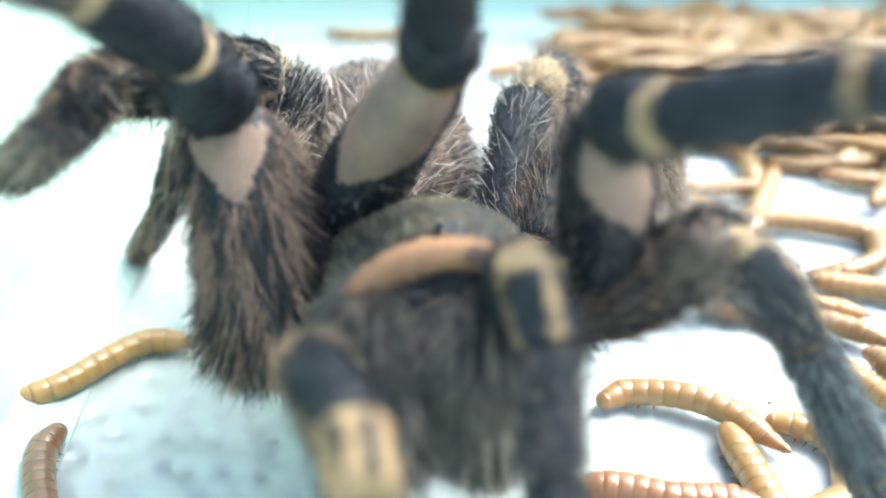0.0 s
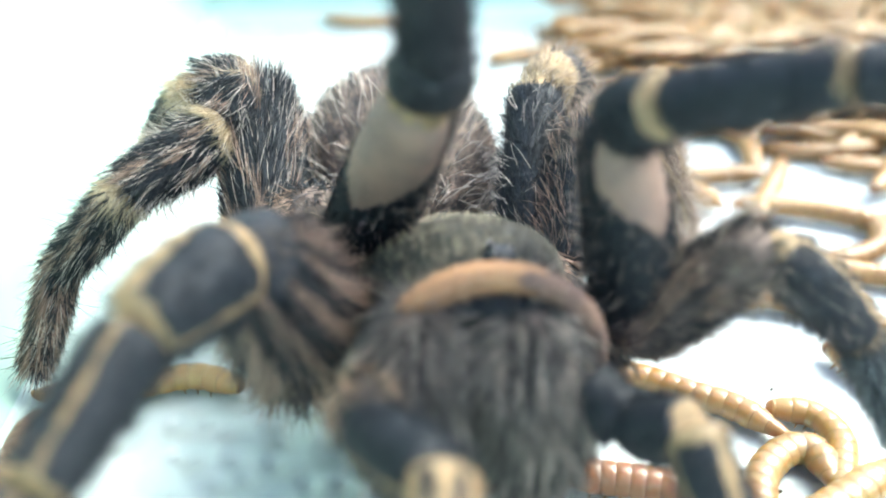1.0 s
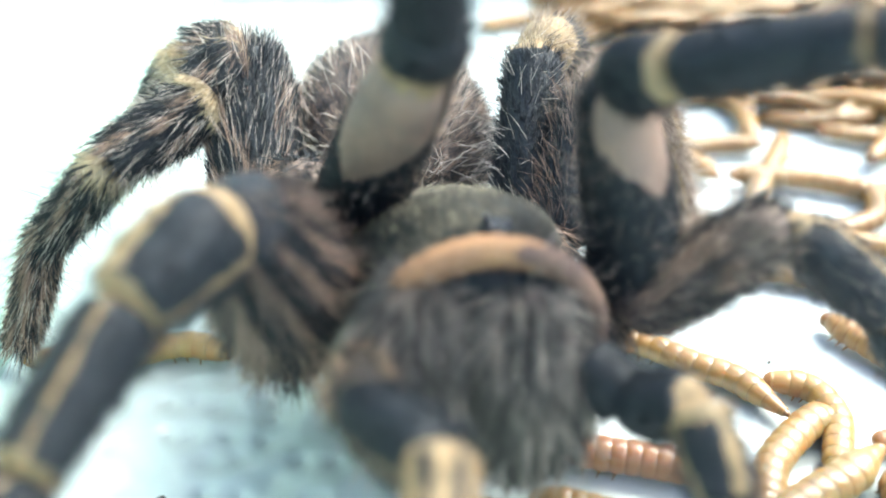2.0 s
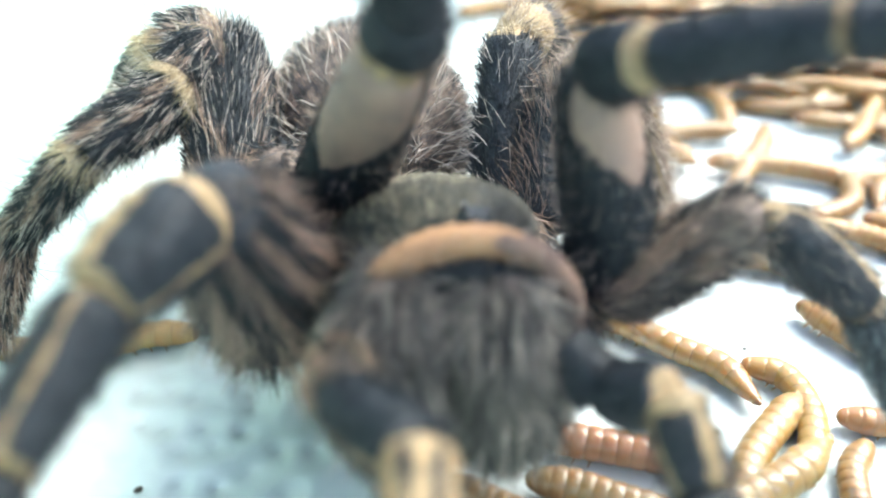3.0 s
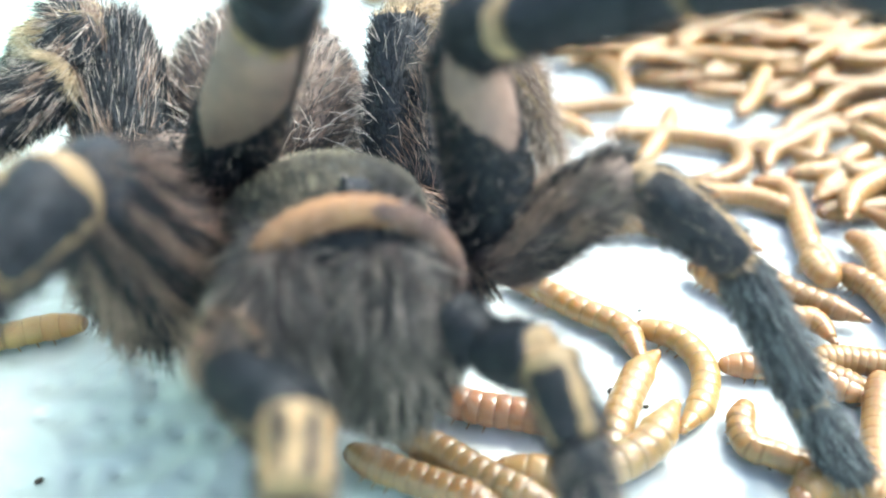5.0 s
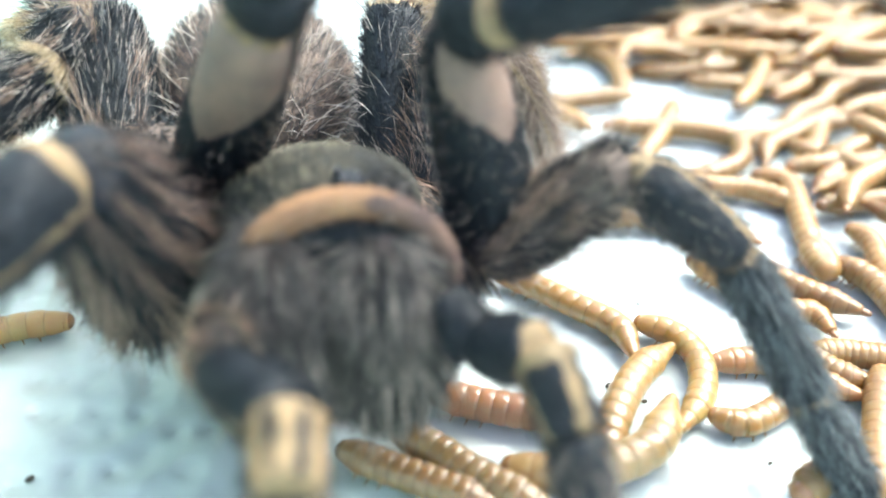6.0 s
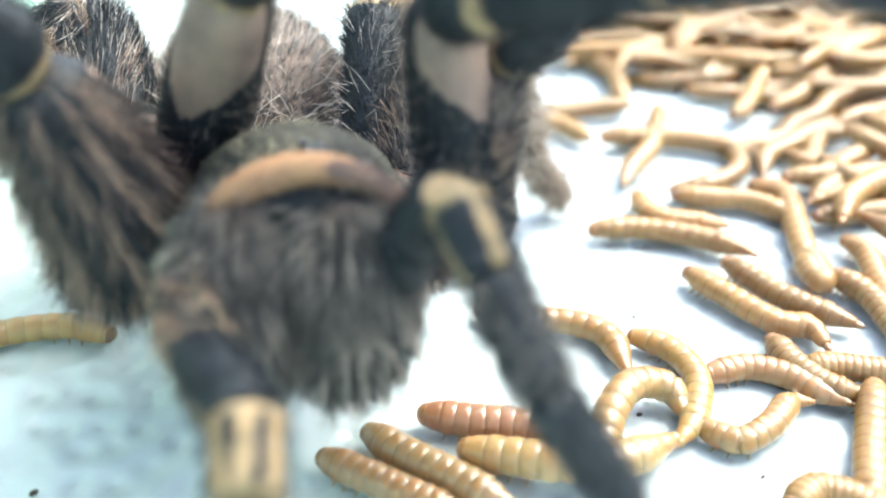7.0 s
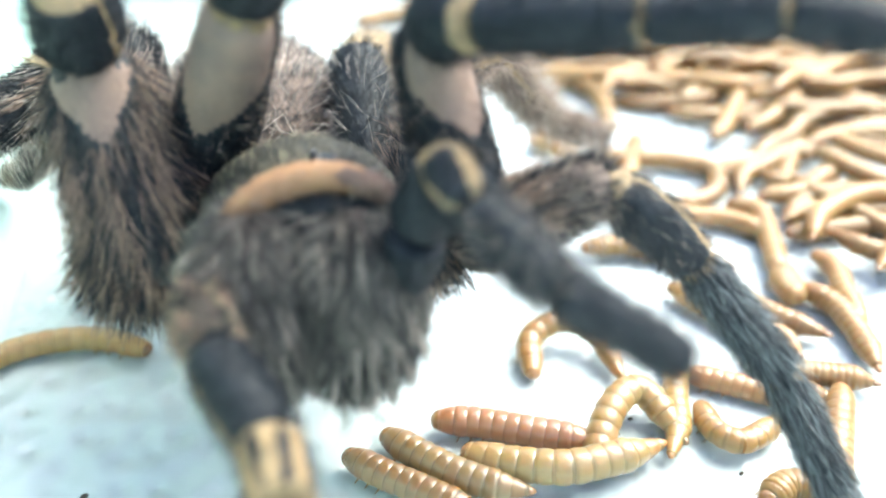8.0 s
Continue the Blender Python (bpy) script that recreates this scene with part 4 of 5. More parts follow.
def worm_body(name, line, heights, scale, per=8, sides=14):
    """One curved, ringed body along a line in the plane, with its head and tail, as meshes."""
    n = RINGS * per
    path = smooth_line(line, n + 1, np.linalg.norm(np.diff(np.array(line), axis=0), axis=1).sum())
    verts, faces, index = [], [], []
    for i in range(n + 1):
        s = i / n
        q = (i % per) / per
        r = girth(s) * scale * (0.92 + 0.08 * math.sin(math.pi * q) ** 0.5)
        t = unit(path[min(i + 1, n)] - path[max(i - 1, 0)])
        z = heights(s) + 1.5 * scale
        for j in range(sides):
            a = 2 * math.pi * j / sides
            verts.append(np.array([path[i][0] - t[1] * r * math.cos(a), path[i][1] + t[0] * r * math.cos(a), z + 0.92 * r * math.sin(a)]) * MM)
    for i in range(n):
        for j in range(sides):
            k = (j + 1) % sides
            faces.append((i * sides + j, i * sides + k, (i + 1) * sides + k, (i + 1) * sides + j))
            index.append(1 if i % per == per - 1 else 0)
    faces += [tuple(range(sides - 1, -1, -1)), tuple(n * sides + j for j in range(sides))]
    index += [0, 1]
    return verts, faces, index, path


def bead(center, along, r, stretch):
    """A smooth oval knob, for a head or a tail tip."""
    z = Vector((*along, 0)).normalized()
    m = Matrix((Vector((-z.y, z.x, 0)), Vector((0, 0, 1)), z)).transposed()
    c = Vector(center)

    def ring(u, a):
        ph = math.pi * max(0.02, min(0.98, u))
        return tuple((c + m @ Vector((r * math.sin(ph) * math.cos(a), 0.9 * r * math.sin(ph) * math.sin(a), -r * stretch * math.cos(ph)))) * MM)
    v, f, _ = lathe(10, 12, ring)
    return v, f


def lying_worm(line, label, scale=1.0, lift=0.0):
    top = new("mealworm")
    tagged(top, label, "mealworm", "mealworms in the container")
    c = np.mean(np.array(line), axis=0)
    top.location = (c[0] * MM, c[1] * MM, lift * MM)
    loc = [tuple(np.array(q) - c) for q in line]
    v, f, ix, path = worm_body("body", loc, lambda s: 0.0, scale)
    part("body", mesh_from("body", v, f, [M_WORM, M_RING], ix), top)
    t0, t1 = unit(path[0] - path[3]), unit(path[-1] - path[-4])
    part("head", mesh_from("head", *bead((*(path[0] + t0 * 0.1), 1.4 * scale), t0, 1.12 * scale, 0.95), M_HEAD), top, "glossy brown head")
    part("tail", mesh_from("tail", *bead((*(path[-1] + t1 * 0.1), 1.4 * scale), t1, 0.5 * scale, 1.9), M_HEAD), top, "pointed brown tail tip")
    for k in range(6):
        q = path[9 + 5 * (k // 2)]
        t = unit(path[10 + 5 * (k // 2)] - path[8 + 5 * (k // 2)])
        out = np.array([-t[1], t[0]]) * (1 if k % 2 else -1)
        a, b = np.array([*(q + out * 1.1 * scale), 0.9 * scale]), np.array([*(q + out * 1.75 * scale - t * 0.3), 0.12])
        part("leg", mesh_from("leg", *stick(a, b, 0.2, 0.06), M_RING), top)
    return top


def stick(a, b, r0, r1):
    z = unit(b - a)
    x = unit(np.cross(z, (0.3, 0.5, 0.8)))
    y = np.cross(z, x)
    v, f, _ = lathe(3, 6, lambda u, w: tuple((a + (b - a) * u + (x * math.cos(w) + y * math.sin(w)) * (r0 + (r1 - r0) * u)) * MM))
    return v, f


CRAWL = {}
CRAWL['right_a'] = {
    0: [(18.5, 80.6), (20.8, 81.7), (26.3, 80.7), (31.2, 77.9), (35.4, 72.9)],
    1.0: [(18.8, 82.9), (22.5, 82.1), (27.0, 79.4), (31.3, 77.0), (35.4, 72.7)],
    4.5: [(19.5, 90.0), (24.5, 87.1), (29.4, 81.5), (33.6, 77.4), (34.3, 71.5)],
    6.5: [(19.9, 88.2), (24.3, 84.9), (29.8, 79.6), (32.7, 76.0), (33.1, 71.4)],
    7.0: [(19.6, 83.0), (23.8, 81.0), (28.9, 79.9), (32.4, 77.0), (33.0, 71.2)],
    7.5: [(19.6, 83.4), (23.9, 81.4), (28.8, 79.9), (32.7, 76.9), (33.0, 71.3)],
    8.0: [(23.3, 74.3), (24.2, 78.7), (28.8, 80.1), (32.4, 77.5), (33.5, 71.6)],
}
CRAWL['right_b'] = {
    0: [(35.8, 77.0), (39.5, 75.6), (41.2, 72.1), (40.0, 67.2), (38.3, 62.7)],
    1.5: [(35.5, 77.0), (39.3, 76.1), (40.7, 72.1), (39.0, 67.2), (37.6, 63.4)],
    3.5: [(36.0, 77.5), (39.0, 75.4), (39.6, 69.9), (38.3, 64.9), (36.2, 60.4)],
    4.5: [(35.8, 77.2), (39.3, 74.8), (40.4, 69.9), (38.4, 64.9), (35.5, 61.5)],
    6.5: [(35.8, 76.7), (38.5, 74.4), (39.8, 70.1), (38.2, 64.6), (34.9, 60.6)],
    7.0: [(35.5, 76.7), (38.6, 74.3), (40.0, 69.5), (37.9, 63.8), (34.9, 60.2)],
    8.0: [(41.0, 77.5), (40.3, 72.3), (38.6, 67.5), (37.4, 63.1), (35.3, 59.1)],
}
CRAWL['right_c'] = {
    0: [(30.8, 72.0), (31.4, 67.9), (31.9, 64.1), (32.1, 59.9), (32.6, 56.6)],
    1.0: [(29.7, 62.2), (31.3, 66.7), (34.6, 70.0), (37.4, 70.0), (38.0, 65.2)],
    2.8: [(30.1, 59.1), (32.4, 63.3), (36.1, 67.8), (40.2, 72.8), (41.7, 73.7)],
    3.5: [(28.3, 59.4), (30.3, 64.5), (33.2, 67.6), (34.6, 67.1), (34.5, 63.5)],
    4.5: [(26.2, 56.8), (28.6, 61.8), (31.6, 67.2), (33.4, 70.2), (34.4, 71.5)],
    6.5: [(25.5, 55.5), (28.0, 61.0), (30.9, 65.4), (34.4, 69.3), (38.5, 72.5)],
    7.0: [(25.9, 56.5), (28.6, 62.8), (32.4, 66.9), (36.1, 67.3), (37.0, 63.9)],
    7.5: [(26.4, 57.4), (28.9, 62.9), (32.3, 66.6), (35.9, 66.6), (37.3, 63.6)],
    8.0: [(25.2, 54.8), (29.1, 63.2), (33.5, 67.2), (35.9, 64.6), (37.3, 60.1)],
}
CRAWL['right_d'] = {
    0: [(28.7, 60.5), (32.8, 61.9), (37.8, 64.1), (42.2, 67.2), (44.8, 69.7)],
    1.5: [(26.5, 55.9), (31.0, 57.9), (35.8, 61.2), (39.2, 63.4), (43.1, 66.4)],
    4.5: [(18.2, 56.9), (21.8, 56.2), (26.2, 56.8), (30.7, 59.3), (34.1, 62.8)],
    6.5: [(18.5, 56.6), (22.4, 55.2), (26.6, 55.4), (31.4, 57.7), (34.6, 63.4)],
    7.0: [(14.7, 61.3), (18.3, 59.8), (23.3, 57.8), (28.7, 58.0), (34.5, 60.6)],
    7.5: [(14.6, 61.5), (18.7, 59.6), (23.7, 57.7), (28.9, 58.5), (34.6, 60.8)],
    8.0: [(13.0, 61.8), (17.7, 59.2), (23.2, 57.4), (28.3, 58.3), (35.1, 60.4)],
}
CRAWL['front_e'] = {
    0: [(14.5, 66.8), (18.3, 66.3), (22.4, 65.1), (27.2, 64.8), (31.3, 64.1)],
    1.0: [(12.4, 66.6), (16.2, 66.0), (20.0, 65.3), (24.1, 64.4), (28.6, 62.9)],
    4.5: [(12.1, 67.8), (15.3, 65.9), (19.1, 64.7), (23.3, 63.1), (27.5, 61.9)],
    6.5: [(12.2, 67.4), (15.7, 65.8), (19.9, 64.1), (24.1, 62.9), (27.9, 62.5)],
    7.0: [(11.3, 66.6), (15.3, 65.4), (19.6, 64.4), (24.3, 62.5), (28.1, 61.7)],
    7.5: [(11.5, 66.8), (15.5, 65.6), (19.6, 64.3), (24.3, 62.7), (28.1, 61.9)],
    8.0: [(11.5, 66.7), (15.7, 65.8), (21.0, 63.8), (26.8, 61.8), (32.1, 60.7)],
}
CRAWL['front_f'] = {
    0: [(6.4, 58.2), (10.3, 57.0), (14.2, 56.4), (18.1, 55.8), (20.9, 55.2)],
    3.5: [(11.5, 61.6), (15.1, 60.4), (18.0, 58.8), (20.4, 57.7), (23.2, 56.2)],
    4.5: [(7.8, 63.0), (11.3, 60.4), (14.6, 57.3), (17.9, 54.9), (21.1, 53.2)],
    6.5: [(8.2, 62.3), (11.2, 59.8), (13.9, 56.8), (16.6, 54.5), (19.2, 52.3)],
    7.0: [(5.6, 64.6), (8.3, 61.9), (11.8, 59.1), (15.1, 56.3), (17.8, 54.0)],
    7.5: [(5.5, 64.7), (8.2, 62.2), (11.7, 59.3), (15.0, 56.6), (17.8, 54.3)],
    8.0: [(5.7, 64.8), (8.5, 62.0), (11.7, 59.2), (14.9, 57.2), (18.2, 55.9)],
}
CRAWL['front_g'] = {
    0: [(2.8, 56.9), (6.3, 56.3), (10.1, 55.1), (13.9, 54.0), (17.1, 52.8)],
    3.5: [(4.0, 60.9), (6.5, 58.7), (9.5, 56.9), (12.4, 55.4), (15.2, 54.0)],
    6.5: [(2.6, 60.8), (5.4, 59.0), (8.8, 57.0), (12.2, 55.0), (15.3, 52.7)],
    7.0: [(1.2, 61.8), (4.4, 59.6), (7.4, 57.5), (10.8, 55.1), (13.6, 53.2)],
    7.5: [(1.1, 61.9), (4.3, 59.8), (7.3, 57.7), (10.7, 55.4), (13.6, 53.5)],
    8.0: [(1.5, 62.4), (4.7, 59.7), (8.0, 57.4), (11.1, 55.1), (14.3, 53.3)],
}
CRAWL['left_h'] = {
    0: [(-31.2, 91.2), (-36.0, 90.9), (-39.7, 86.8), (-43.2, 82.0), (-48.6, 78.2)],
    0.5: [(-31.7, 91.2), (-36.2, 90.9), (-40.0, 87.1), (-44.0, 82.4), (-49.8, 78.8)],
    0.6: [(-35.9, 86.4), (-31.5, 81.1), (-32.1, 75.7), (-36.7, 74.8), (-43.1, 74.3)],
    0.8: [(-23.5, 83.0), (-28.9, 84.0), (-33.5, 81.8), (-37.9, 79.8), (-43.0, 78.3)],
    1.0: [(-23.2, 80.6), (-28.6, 82.1), (-33.9, 80.5), (-39.3, 79.5), (-47.4, 78.0)],
    1.5: [(-22.8, 81.4), (-28.3, 83.5), (-33.6, 81.9), (-39.8, 81.4), (-48.0, 79.9)],
    3.5: [(-26.1, 84.3), (-30.2, 83.4), (-34.6, 81.6), (-39.7, 80.9), (-45.4, 80.2)],
    6.5: [(-27.4, 83.4), (-31.0, 83.3), (-35.0, 82.7), (-39.6, 82.7), (-44.1, 82.2)],
    7.0: [(-23.0, 83.3), (-27.0, 85.1), (-31.4, 85.2), (-35.4, 84.4), (-39.2, 83.1)],
    8.0: [(-22.6, 83.4), (-27.3, 85.8), (-32.1, 86.4), (-37.2, 85.4), (-41.7, 82.8)],
}
CRAWL['left_i'] = {
    0: [(-40.3, 74.3), (-40.7, 71.2), (-39.3, 67.1), (-37.2, 62.6), (-35.1, 57.8)],
    0.5: [(-40.5, 74.2), (-41.0, 71.1), (-39.6, 67.0), (-37.5, 62.4), (-35.3, 57.6)],
    1.0: [(-43.1, 74.7), (-43.4, 71.2), (-42.9, 67.0), (-41.2, 61.7), (-39.0, 56.3)],
    1.5: [(-47.3, 81.4), (-49.6, 79.4), (-53.0, 77.5), (-56.4, 75.7), (-60.1, 74.7)],
}
CRAWL['right_j'] = {
    0: [(42.4, 60.0), (44.4, 60.0), (46.5, 60.0), (48.5, 60.1), (50.6, 60.1)],
    3.0: [(43.3, 65.0), (41.0, 62.1), (39.8, 58.0), (39.5, 54.8), (39.2, 51.8)],
    3.5: [(44.1, 65.4), (41.4, 62.4), (39.7, 58.8), (38.8, 55.7), (38.6, 52.8)],
    4.5: [(43.7, 64.3), (41.1, 61.3), (39.3, 57.7), (39.7, 54.4), (41.3, 52.6)],
    6.5: [(37.5, 61.1), (40.2, 60.8), (43.0, 62.1), (45.8, 64.6), (48.6, 66.9)],
    7.0: [(38.2, 62.2), (41.1, 59.9), (44.8, 61.5), (48.9, 64.9), (53.1, 62.2)],
    7.5: [(39.1, 63.0), (42.1, 60.8), (46.1, 62.7), (50.0, 65.5), (53.9, 63.5)],
    8.0: [(40.9, 65.4), (40.9, 61.3), (42.9, 59.1), (46.4, 60.7), (49.0, 63.0)],
}
CRAWL['right_k'] = {
    0: [(44.3, 65.7), (47.9, 66.5), (51.4, 65.8), (54.4, 64.3), (57.2, 63.6)],
    3.5: [(43.1, 69.7), (46.3, 68.7), (50.4, 68.5), (54.1, 67.4), (56.8, 65.6)],
    4.5: [(43.3, 70.1), (46.7, 69.3), (50.5, 68.0), (53.3, 66.0), (55.9, 64.0)],
    6.5: [(41.4, 69.4), (45.4, 69.5), (48.4, 67.8), (50.7, 64.9), (53.3, 63.0)],
    7.0: [(41.5, 69.8), (45.8, 70.5), (49.5, 68.8), (51.9, 65.9), (54.4, 63.7)],
    7.5: [(42.1, 70.3), (46.3, 70.8), (50.0, 69.0), (52.5, 66.1), (55.2, 64.1)],
    8.0: [(41.6, 71.1), (45.0, 69.2), (48.3, 67.3), (51.6, 65.5), (54.4, 64.2)],
}
CRAWL['far_l'] = {
    0: [(55.8, 143.2), (52.8, 136.4), (48.6, 128.0), (46.1, 122.3), (43.8, 117.0)],
    4.5: [(57.1, 133.7), (54.6, 127.4), (50.2, 120.8), (46.9, 115.6), (44.1, 109.0)],
    6.5: [(58.3, 133.5), (55.0, 126.4), (50.5, 119.1), (46.2, 113.2), (42.2, 107.8)],
    7.0: [(56.8, 136.9), (53.9, 128.5), (50.5, 121.0), (45.5, 114.3), (42.3, 107.3)],
    7.5: [(57.7, 134.4), (54.5, 127.4), (51.0, 121.9), (46.8, 115.2), (43.5, 108.1)],
    8.0: [(53.4, 130.2), (50.9, 124.2), (48.4, 118.7), (45.7, 112.6), (43.8, 107.7)],
}

HIGH_BACK = {"right_c": {7.0: 2.2, 7.5: 2.2, 8.0: 2.0, 6.5: 1.2}, "right_a": {8.0: 2.2, 0: 0.6}, "left_h": {0.6: 1.0}, "right_j": {7.0: 0.5, 8.0: 0.8}, "right_d": {7.0: 1.0, 8.0: 0.8, 6.5: 0.8}}
TAGS = {"right_a": "amber mealworm stretched on the white floor", "right_b": "pale yellow mealworm bent like a hook", "right_c": "glossy amber mealworm curling over another", "right_d": "plump pale mealworm under a curling one",
        "front_e": "reddish-brown mealworm lying straight near the jaws", "front_f": "greyish mealworm with dark end beside the others", "front_g": "brown-grey mealworm on bare plastic", "left_h": "golden mealworm alone by the wall side",
        "left_i": "dark-ringed brown mealworm by the wall", "right_j": "thin amber mealworm bending into an arc", "right_k": "orange-brown mealworm among others", "far_l": "pale mealworm raising its dark head"}
CRAWLERS = {}
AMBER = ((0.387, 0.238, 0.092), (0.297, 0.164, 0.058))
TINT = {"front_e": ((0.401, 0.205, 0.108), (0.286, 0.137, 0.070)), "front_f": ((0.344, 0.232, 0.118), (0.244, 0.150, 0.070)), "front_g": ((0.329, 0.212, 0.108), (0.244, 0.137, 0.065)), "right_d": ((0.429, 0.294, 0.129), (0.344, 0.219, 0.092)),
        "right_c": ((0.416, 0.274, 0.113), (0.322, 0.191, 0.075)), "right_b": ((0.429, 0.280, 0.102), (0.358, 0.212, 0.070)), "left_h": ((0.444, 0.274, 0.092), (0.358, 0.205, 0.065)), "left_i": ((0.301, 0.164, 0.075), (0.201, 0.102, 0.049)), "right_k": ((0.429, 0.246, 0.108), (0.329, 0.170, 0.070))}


def crawling_worm(key, scale):
    """A worm in rigid rings, each of which is keyed on its own."""
    poses = CRAWL[key]
    length = float(np.percentile([np.linalg.norm(np.diff(np.array(p), axis=0), axis=1).sum() for p in poses.values()], 70))
    if key == "far_l":
        length = 26.0
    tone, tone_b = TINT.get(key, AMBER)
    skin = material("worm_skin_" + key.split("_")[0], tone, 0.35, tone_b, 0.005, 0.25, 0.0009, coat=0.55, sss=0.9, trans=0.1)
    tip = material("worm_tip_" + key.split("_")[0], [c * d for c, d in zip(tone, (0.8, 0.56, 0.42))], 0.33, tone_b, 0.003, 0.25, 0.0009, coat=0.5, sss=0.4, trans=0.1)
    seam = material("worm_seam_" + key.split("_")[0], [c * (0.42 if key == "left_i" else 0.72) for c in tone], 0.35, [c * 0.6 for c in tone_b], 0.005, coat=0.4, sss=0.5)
    top = new("mealworm")
    tagged(top, TAGS[key], "mealworm", "mealworms in the container")
    first = np.mean(np.array(poses[0]), axis=0)
    top.location = (first[0] * MM, first[1] * MM, 0)
    step = length / RINGS
    rings = []
    for i in range(RINGS):
        def wall_of(u, a, i=i):
            w = u * 1.5 - 0.75
            s = min(1, max(0, (i + 0.5 + w) / RINGS))
            r = girth(s) * scale * (0.92 + 0.08 * max(0, math.cos(math.pi * w)) ** 0.45)
            r *= 1.0 if 0.02 < u < 0.98 else 0.9
            return (r * math.cos(a) * MM, 0.93 * r * math.sin(a) * MM, w * step * MM)
        v, f, ix = lathe(24, 16, wall_of, lambda u, a: 1 if u > 0.775 else 0)
        seg = part("ring", mesh_from("ring", v, f, [tip if i in (0, 1, RINGS - 1) else skin, seam], ix), top)
        if i == 0:
            part("head", mesh_from("head", *bead((0, 0, 0), (0, 1), 1.12 * scale, 0.95), M_HEAD), seg, "glossy brown head").matrix_local = pose(0, 0, -step * 0.5 * MM, 90)
        if i == RINGS - 1:
            part("tail", mesh_from("tail", *bead((0, 0, 0), (0, 1), 0.5 * scale, 1.9), M_HEAD), seg, "pointed brown tail tip").matrix_local = pose(0, 0, step * 0.55 * MM, 90)
        if i in (1, 2, 3):
            for w in (-1, 1):
                part("leg", mesh_from("leg", *stick(np.array([w * 1.0, 0.7, 0]) * scale, np.array([w * 1.6, 1.35, -0.3]) * scale, 0.16, 0.05), M_RING), seg)
        rings.append(seg)
    CRAWLERS[key] = (top, rings, length, scale)


for worm_key in CRAWL:
    crawling_worm(worm_key, {"front_e": 1.12, "right_d": 1.2, "front_f": 1.1, "right_c": 1.08, "front_g": 1.05, "right_b": 0.95, "right_j": 0.9, "right_k": 0.95, "far_l": 1.05}.get(worm_key, 1.0))

LYING = []
LYING.append([(57.5, 65.5), (54.9, 60.8), (52.5, 56.5), (50.5, 52.5), (48.9, 49.4)])
LYING.append([(45.5, 87.7), (48.5, 82.7), (51.9, 77.5), (55.3, 76.1), (55.9, 72.8)])
LYING.append([(51.0, 89.2), (54.0, 83.3), (56.9, 79.6), (58.8, 77.8), (60.9, 76.0)])
LYING.append([(61.7, 107.6), (64.7, 104.9), (63.0, 96.9), (61.6, 91.6), (60.6, 86.5)])
LYING.append([(36.5, 98.6), (41.4, 98.5), (46.9, 96.5), (51.3, 94.0), (54.6, 91.1)])
LYING.append([(44.8, 124.5), (51.4, 123.8), (57.1, 122.2), (62.4, 119.4), (65.3, 117.6)])
LYING.append([(63.3, 119.3), (68.1, 120.1), (73.6, 122.5), (79.4, 124.9), (84.8, 126.4)])
LYING.append([(59.8, 122.0), (62.6, 118.8), (61.2, 112.7), (56.0, 109.0), (49.9, 108.1)])
LYING.append([(49.1, 154.9), (51.4, 151.5), (51.9, 145.6), (50.9, 138.6), (50.8, 136.3)])
LYING.append([(36.4, 133.5), (40.3, 134.1), (44.2, 134.8), (48.1, 135.1), (51.2, 135.2)])
LYING.append([(36.0, 131.4), (38.4, 129.7), (39.8, 127.9), (40.8, 126.3), (41.7, 124.6)])
LYING.append([(42.7, 51.4), (45.3, 52.9), (47.6, 52.2), (49.5, 50.7), (51.4, 49.2)])
LYING.append([(50.4, 74.1), (50.9, 70.7), (52.1, 67.8), (53.7, 65.9), (56.2, 64.8)])
LYING.append([(52.3, 69.6), (55.3, 69.3), (57.5, 68.6), (59.7, 67.9), (62.2, 66.7)])
LYING.append([(69.1, 103.7), (73.6, 107.2), (78.9, 109.2), (83.4, 109.5), (87.5, 109.1)])
LYING.append([(67.1, 98.6), (71.2, 98.9), (76.2, 99.2), (80.2, 99.2), (84.2, 99.1)])
LYING.append([(70.8, 116.1), (72.2, 113.3), (75.5, 118.4), (78.0, 122.0), (80.2, 122.8)])
LYING.append([(50.2, 106.4), (54.6, 105.2), (59.0, 104.0), (62.0, 101.4), (63.8, 98.3)])
LYING.append([(63.0, 85.2), (64.8, 81.6), (65.1, 78.2), (64.9, 74.0), (64.2, 69.3)])
LYING.append([(68.4, 158.5), (72.7, 155.3), (79.5, 156.0), (87.0, 158.1), (93.0, 158.9)])
LYING.append([(63.5, 140.8), (69.8, 139.0), (76.0, 139.5), (81.4, 140.2), (86.7, 138.4)])
LYING.append([(60.5, 89.2), (60.3, 85.5), (60.8, 84.3), (61.4, 87.8), (61.6, 91.6)])
LYING.append([(44.4, 106.3), (44.5, 102.5), (46.5, 100.1), (50.0, 99.0), (53.5, 97.9)])
LYING.append([(71.3, 137.7), (77.5, 135.9), (82.7, 134.2), (88.9, 134.7), (94.1, 133.0)])
LYING.append([(68.0, 92.3), (68.9, 89.6), (67.8, 84.7), (66.9, 80.2), (64.8, 75.1)])
LYING.append([(35.8, 225.0), (39.9, 215.5), (44.1, 208.8), (48.9, 206.7), (53.6, 204.6)])
LYING.append([(-88.1, 246.1), (-83.2, 234.9), (-79.6, 227.0), (-75.9, 219.5), (-72.5, 212.5)])
LYING.append([(-57.7, 234.0), (-51.6, 236.3), (-45.4, 234.2), (-39.3, 232.6), (-33.3, 231.1)])
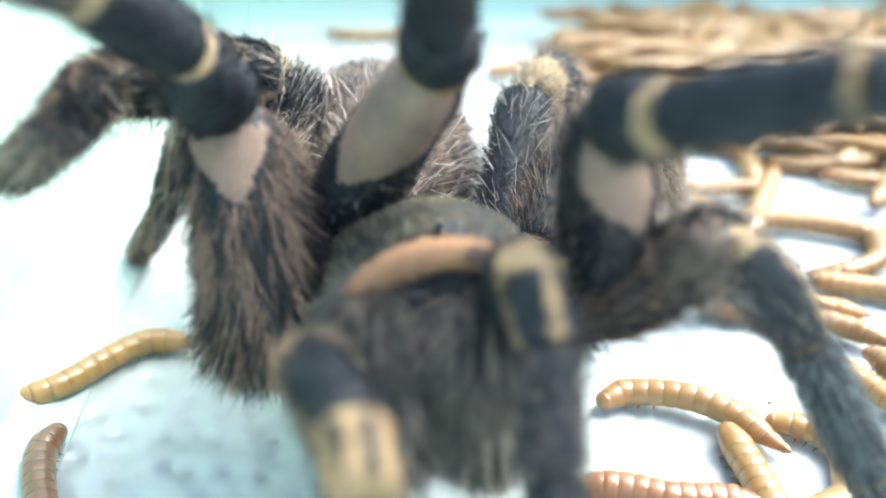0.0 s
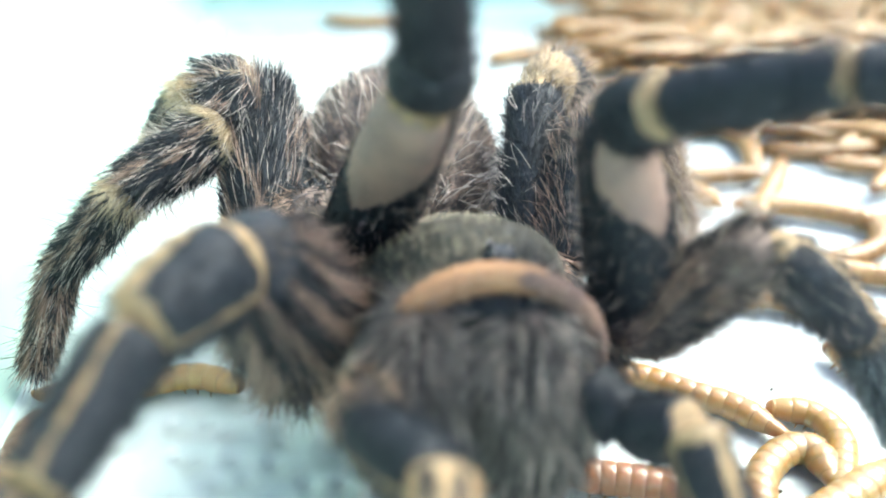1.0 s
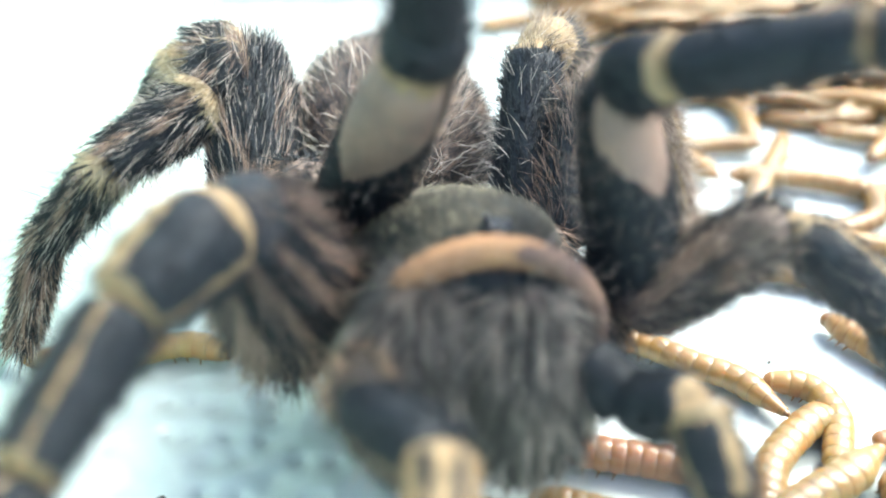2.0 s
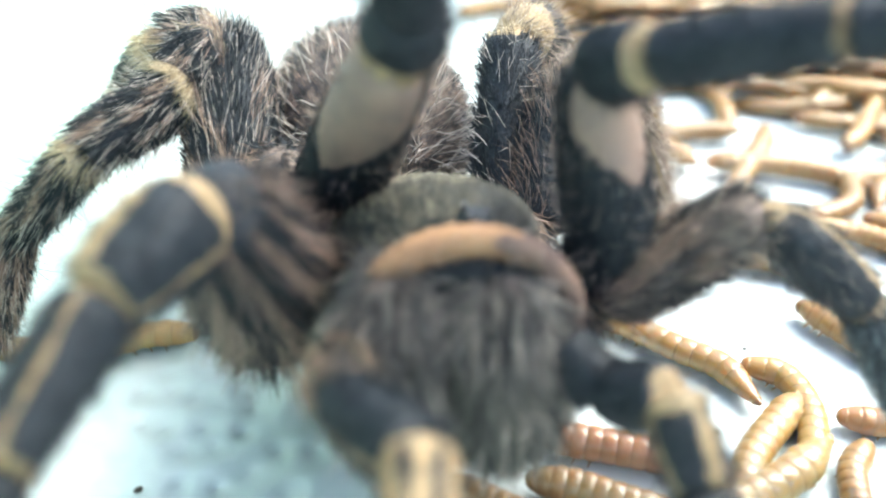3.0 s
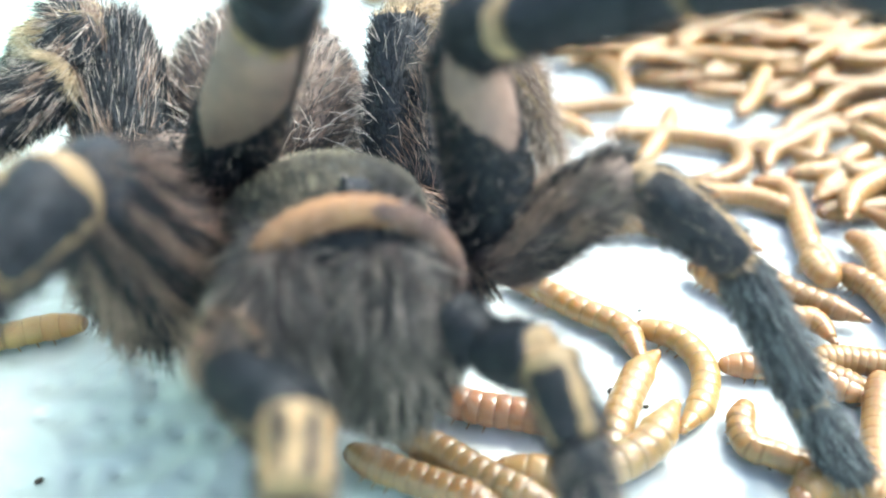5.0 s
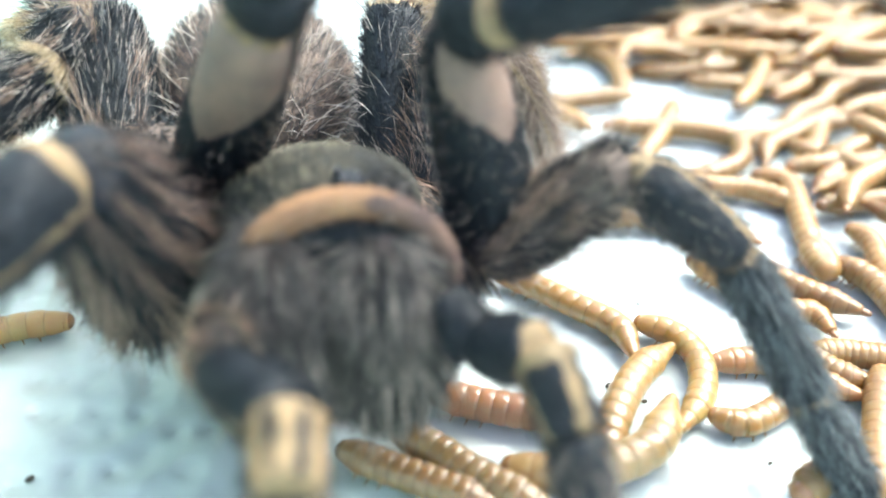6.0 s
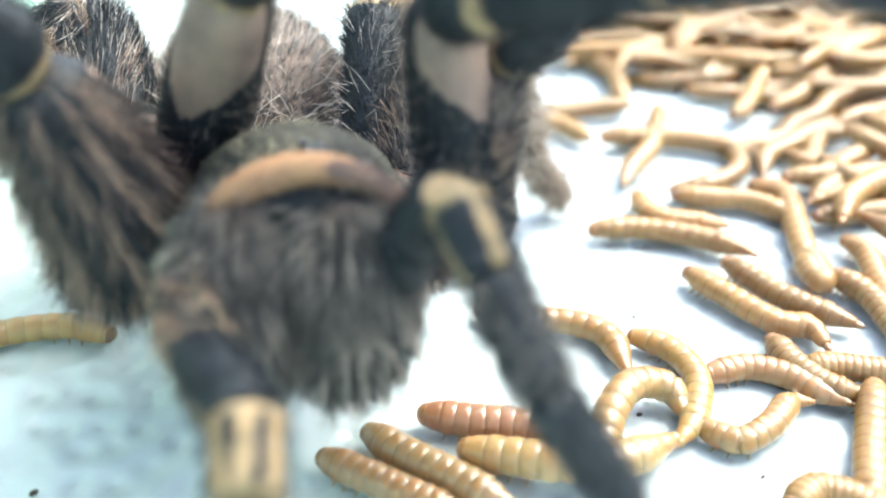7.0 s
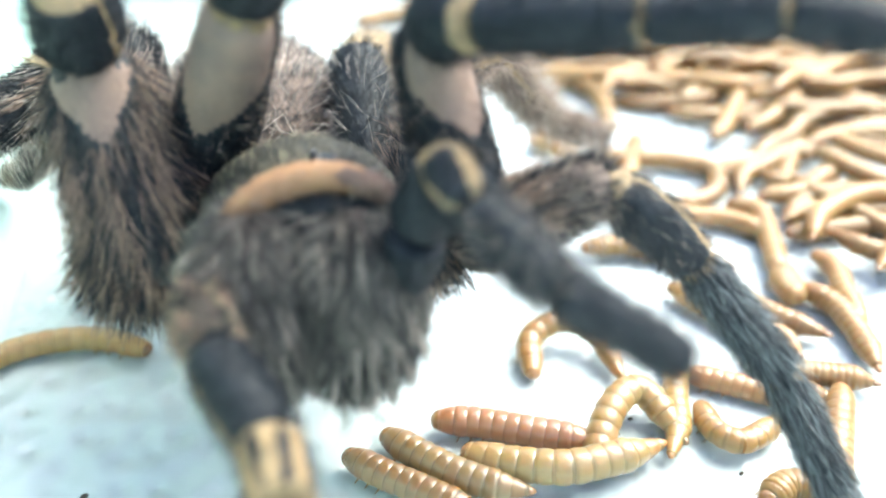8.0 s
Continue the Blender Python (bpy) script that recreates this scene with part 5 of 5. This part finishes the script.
LYING.append([(-29.9, 225.4), (-22.7, 223.5), (-14.3, 223.6), (-6.0, 224.7), (1.0, 225.8)])
LYING.append([(9.5, 194.3), (14.6, 197.1), (19.7, 198.3), (24.8, 199.5), (29.7, 198.3)])

for worm_line in LYING:
    lying_worm(worm_line, "amber mealworm lying among the others", random.uniform(0.92, 1.1), random.uniform(0.0, 0.3))


def heap():
    """The crowd of worms along the far side, a few shapes turned and spread."""
    shapes = []
    for k in range(10):
        bend, wave = random.uniform(-1.3, 1.3), random.uniform(-0.9, 0.9)
        pts, x, y, d = [], 0.0, 0.0, 0.0
        for i in range(5):
            pts.append((x, y))
            d += bend / 4 + wave * (0.5 if i % 2 else -0.5)
            x, y = x + 5.2 * math.cos(d), y + 5.2 * math.sin(d)
        shapes.append(pts)
    spots = []
    tries = 0
    while len(spots) < 520 and tries < 40000:
        tries += 1
        x, y = random.uniform(38, 190), random.uniform(66, 224)
        edge = 172 - 0.9 * (x - 38) if x < 95 else 118
        thick = 1.0 if y > edge + 14 else 0.4
        if y < edge - (4.0 if x < 72 else 46) or random.random() > thick:
            continue
        near = sum(1 for q in spots if math.hypot(q[0] - x, q[1] - y) < 9)
        if near < (6 if y > edge + 14 else 3):
            spots.append((x, y, near))
    spots.sort(key=lambda q: q[1])
    # the thick of the heap, several worms deep, runs along the far wall
    deep = 0
    while deep < 430:
        x, y = random.uniform(36, 150), random.uniform(150, 228)
        edge = max(196 - 0.95 * (x - 36), 146)
        if y > edge + random.uniform(0, 14):
            spots.append((x, y, random.uniform(0.5, 4.5) * min(1.0, (y - edge) / 25)))
            deep += 1
    made = []
    coarse = []
    for k, line in enumerate(shapes):
        v, f, ix, _ = worm_body("body", line, lambda s: 0.0, 0.95 + 0.02 * k, 4, 9)
        coarse.append(([Vector(q) for q in v], f, ix))
    verts, faces, index = [], [], []
    for i, (x, y, near) in enumerate(spots):
        a = random.gauss(0, 0.7) + (math.pi if random.random() < 0.5 else 0)
        m = pose(x * MM, y * MM, min(5.0, near * 1.1 + random.uniform(0, 0.4)) * MM, random.gauss(0, 4), random.gauss(0, 4), math.degrees(a))
        if i < len(shapes):
            w = lying_worm(shapes[i], "amber mealworm in the crowded heap", random.uniform(0.95, 1.12))
            w.matrix_basis = m
            made.append(w)
        elif i < 250:
            copy_thing(made[random.randrange(len(shapes))], m)
        else:
            v, f, ix = coarse[i % len(shapes)]
            base = len(verts)
            verts += [m @ q for q in v]
            faces += [tuple(k + base for k in q) for q in f]
            index += ix
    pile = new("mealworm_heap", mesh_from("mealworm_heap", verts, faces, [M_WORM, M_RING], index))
    tagged(pile, "dense heap of amber mealworms by the container wall", "mealworms", kind="stuff")


heap()


def grit():
    for x, y in ((42.3, 56.6), (30.0, 68.6), (-25.9, 61.8), (40.5, 70.0), (37.0, 82.0), (33.0, 66.0)):
        r = random.uniform(0.18, 0.32)
        v, f = bead((0, 0, r * 0.8), (random.random(), random.random()), r, 1.5)
        ob = new("crumb", mesh_from("crumb", v, f, M_DIRT))
        ob.location = (x * MM, y * MM, -0.2 * MM)
        tagged(ob, "tiny dark crumb of dirt on white plastic", "crumb", "crumbs on the floor")


grit()


# ---- motion ----
def worm_line_at(key, t):
    poses = CRAWL[key]
    times = sorted(poses)
    return blend([(s, *np.array(poses[s]).ravel()) for s in times], t).reshape(-1, 2)


def arch_at(key, t):
    rows = [(s, HIGH_BACK.get(key, {}).get(s, 0.0)) for s in sorted(CRAWL[key])]
    return float(blend(rows, t)[0])


def motions():
    walk(spider, [(t, body_pose(t)) for t in BEATS] )
    for name, segments in SEGMENTS.items():
        rows = [[] for _ in segments]
        for t in BEATS:
            p = limb_at(name, t, LENGTHS[name])
            back = body_pose(t).inverted()
            for i in range(len(segments)):
                roll = pose(0, 0, 0, 0, 0, float(blend(ROLL if i else FEMUR_ROLL, t)[0])) if name == "L1" else Matrix.Identity(4)
                rows[i].append((t, back @ segment_pose(p[i], p[i + 1]) @ roll))
        for seg, r in zip(segments, rows):
            walk(seg, r)
    for key, (top, rings, length, scale) in CRAWLERS.items():
        times = sorted(set(CRAWL[key]) | {0.0, 8.0})
        dense = set(times)
        for a, b in zip(times, times[1:]):
            dense |= {round(a + (b - a) * k / 3, 3) for k in (1, 2)}
        rows = [[] for _ in rings]
        for t in sorted(dense):
            path = smooth_line(worm_line_at(key, t), 2 * RINGS + 1, length, {"right_a": 1.0, "right_c": 0.8, "right_d": 0.5, "far_l": 0.5}.get(key, 0.0))
            h = arch_at(key, t)
            z = [1.45 * scale + h * math.sin(math.pi * i / (2 * RINGS)) ** 2 for i in range(2 * RINGS + 1)]
            full = np.column_stack([path, z])
            for i in range(RINGS):
                a, b, c = full[2 * i], full[2 * i + 2], full[2 * i + 1]
                d = Vector(b - a).normalized()
                side = d.cross(Vector((0, 0, 1))).normalized()
                m = Matrix((side, d.cross(side) * -1, d)).transposed().to_4x4()
                if m.to_3x3().determinant() < 0:
                    m = Matrix((side, d.cross(side), d)).transposed().to_4x4()
                m.translation = Vector(c) * MM - top.location
                rows[i].append((t, m))
        for seg, r in zip(rings, rows):
            walk(seg, r)


motions()
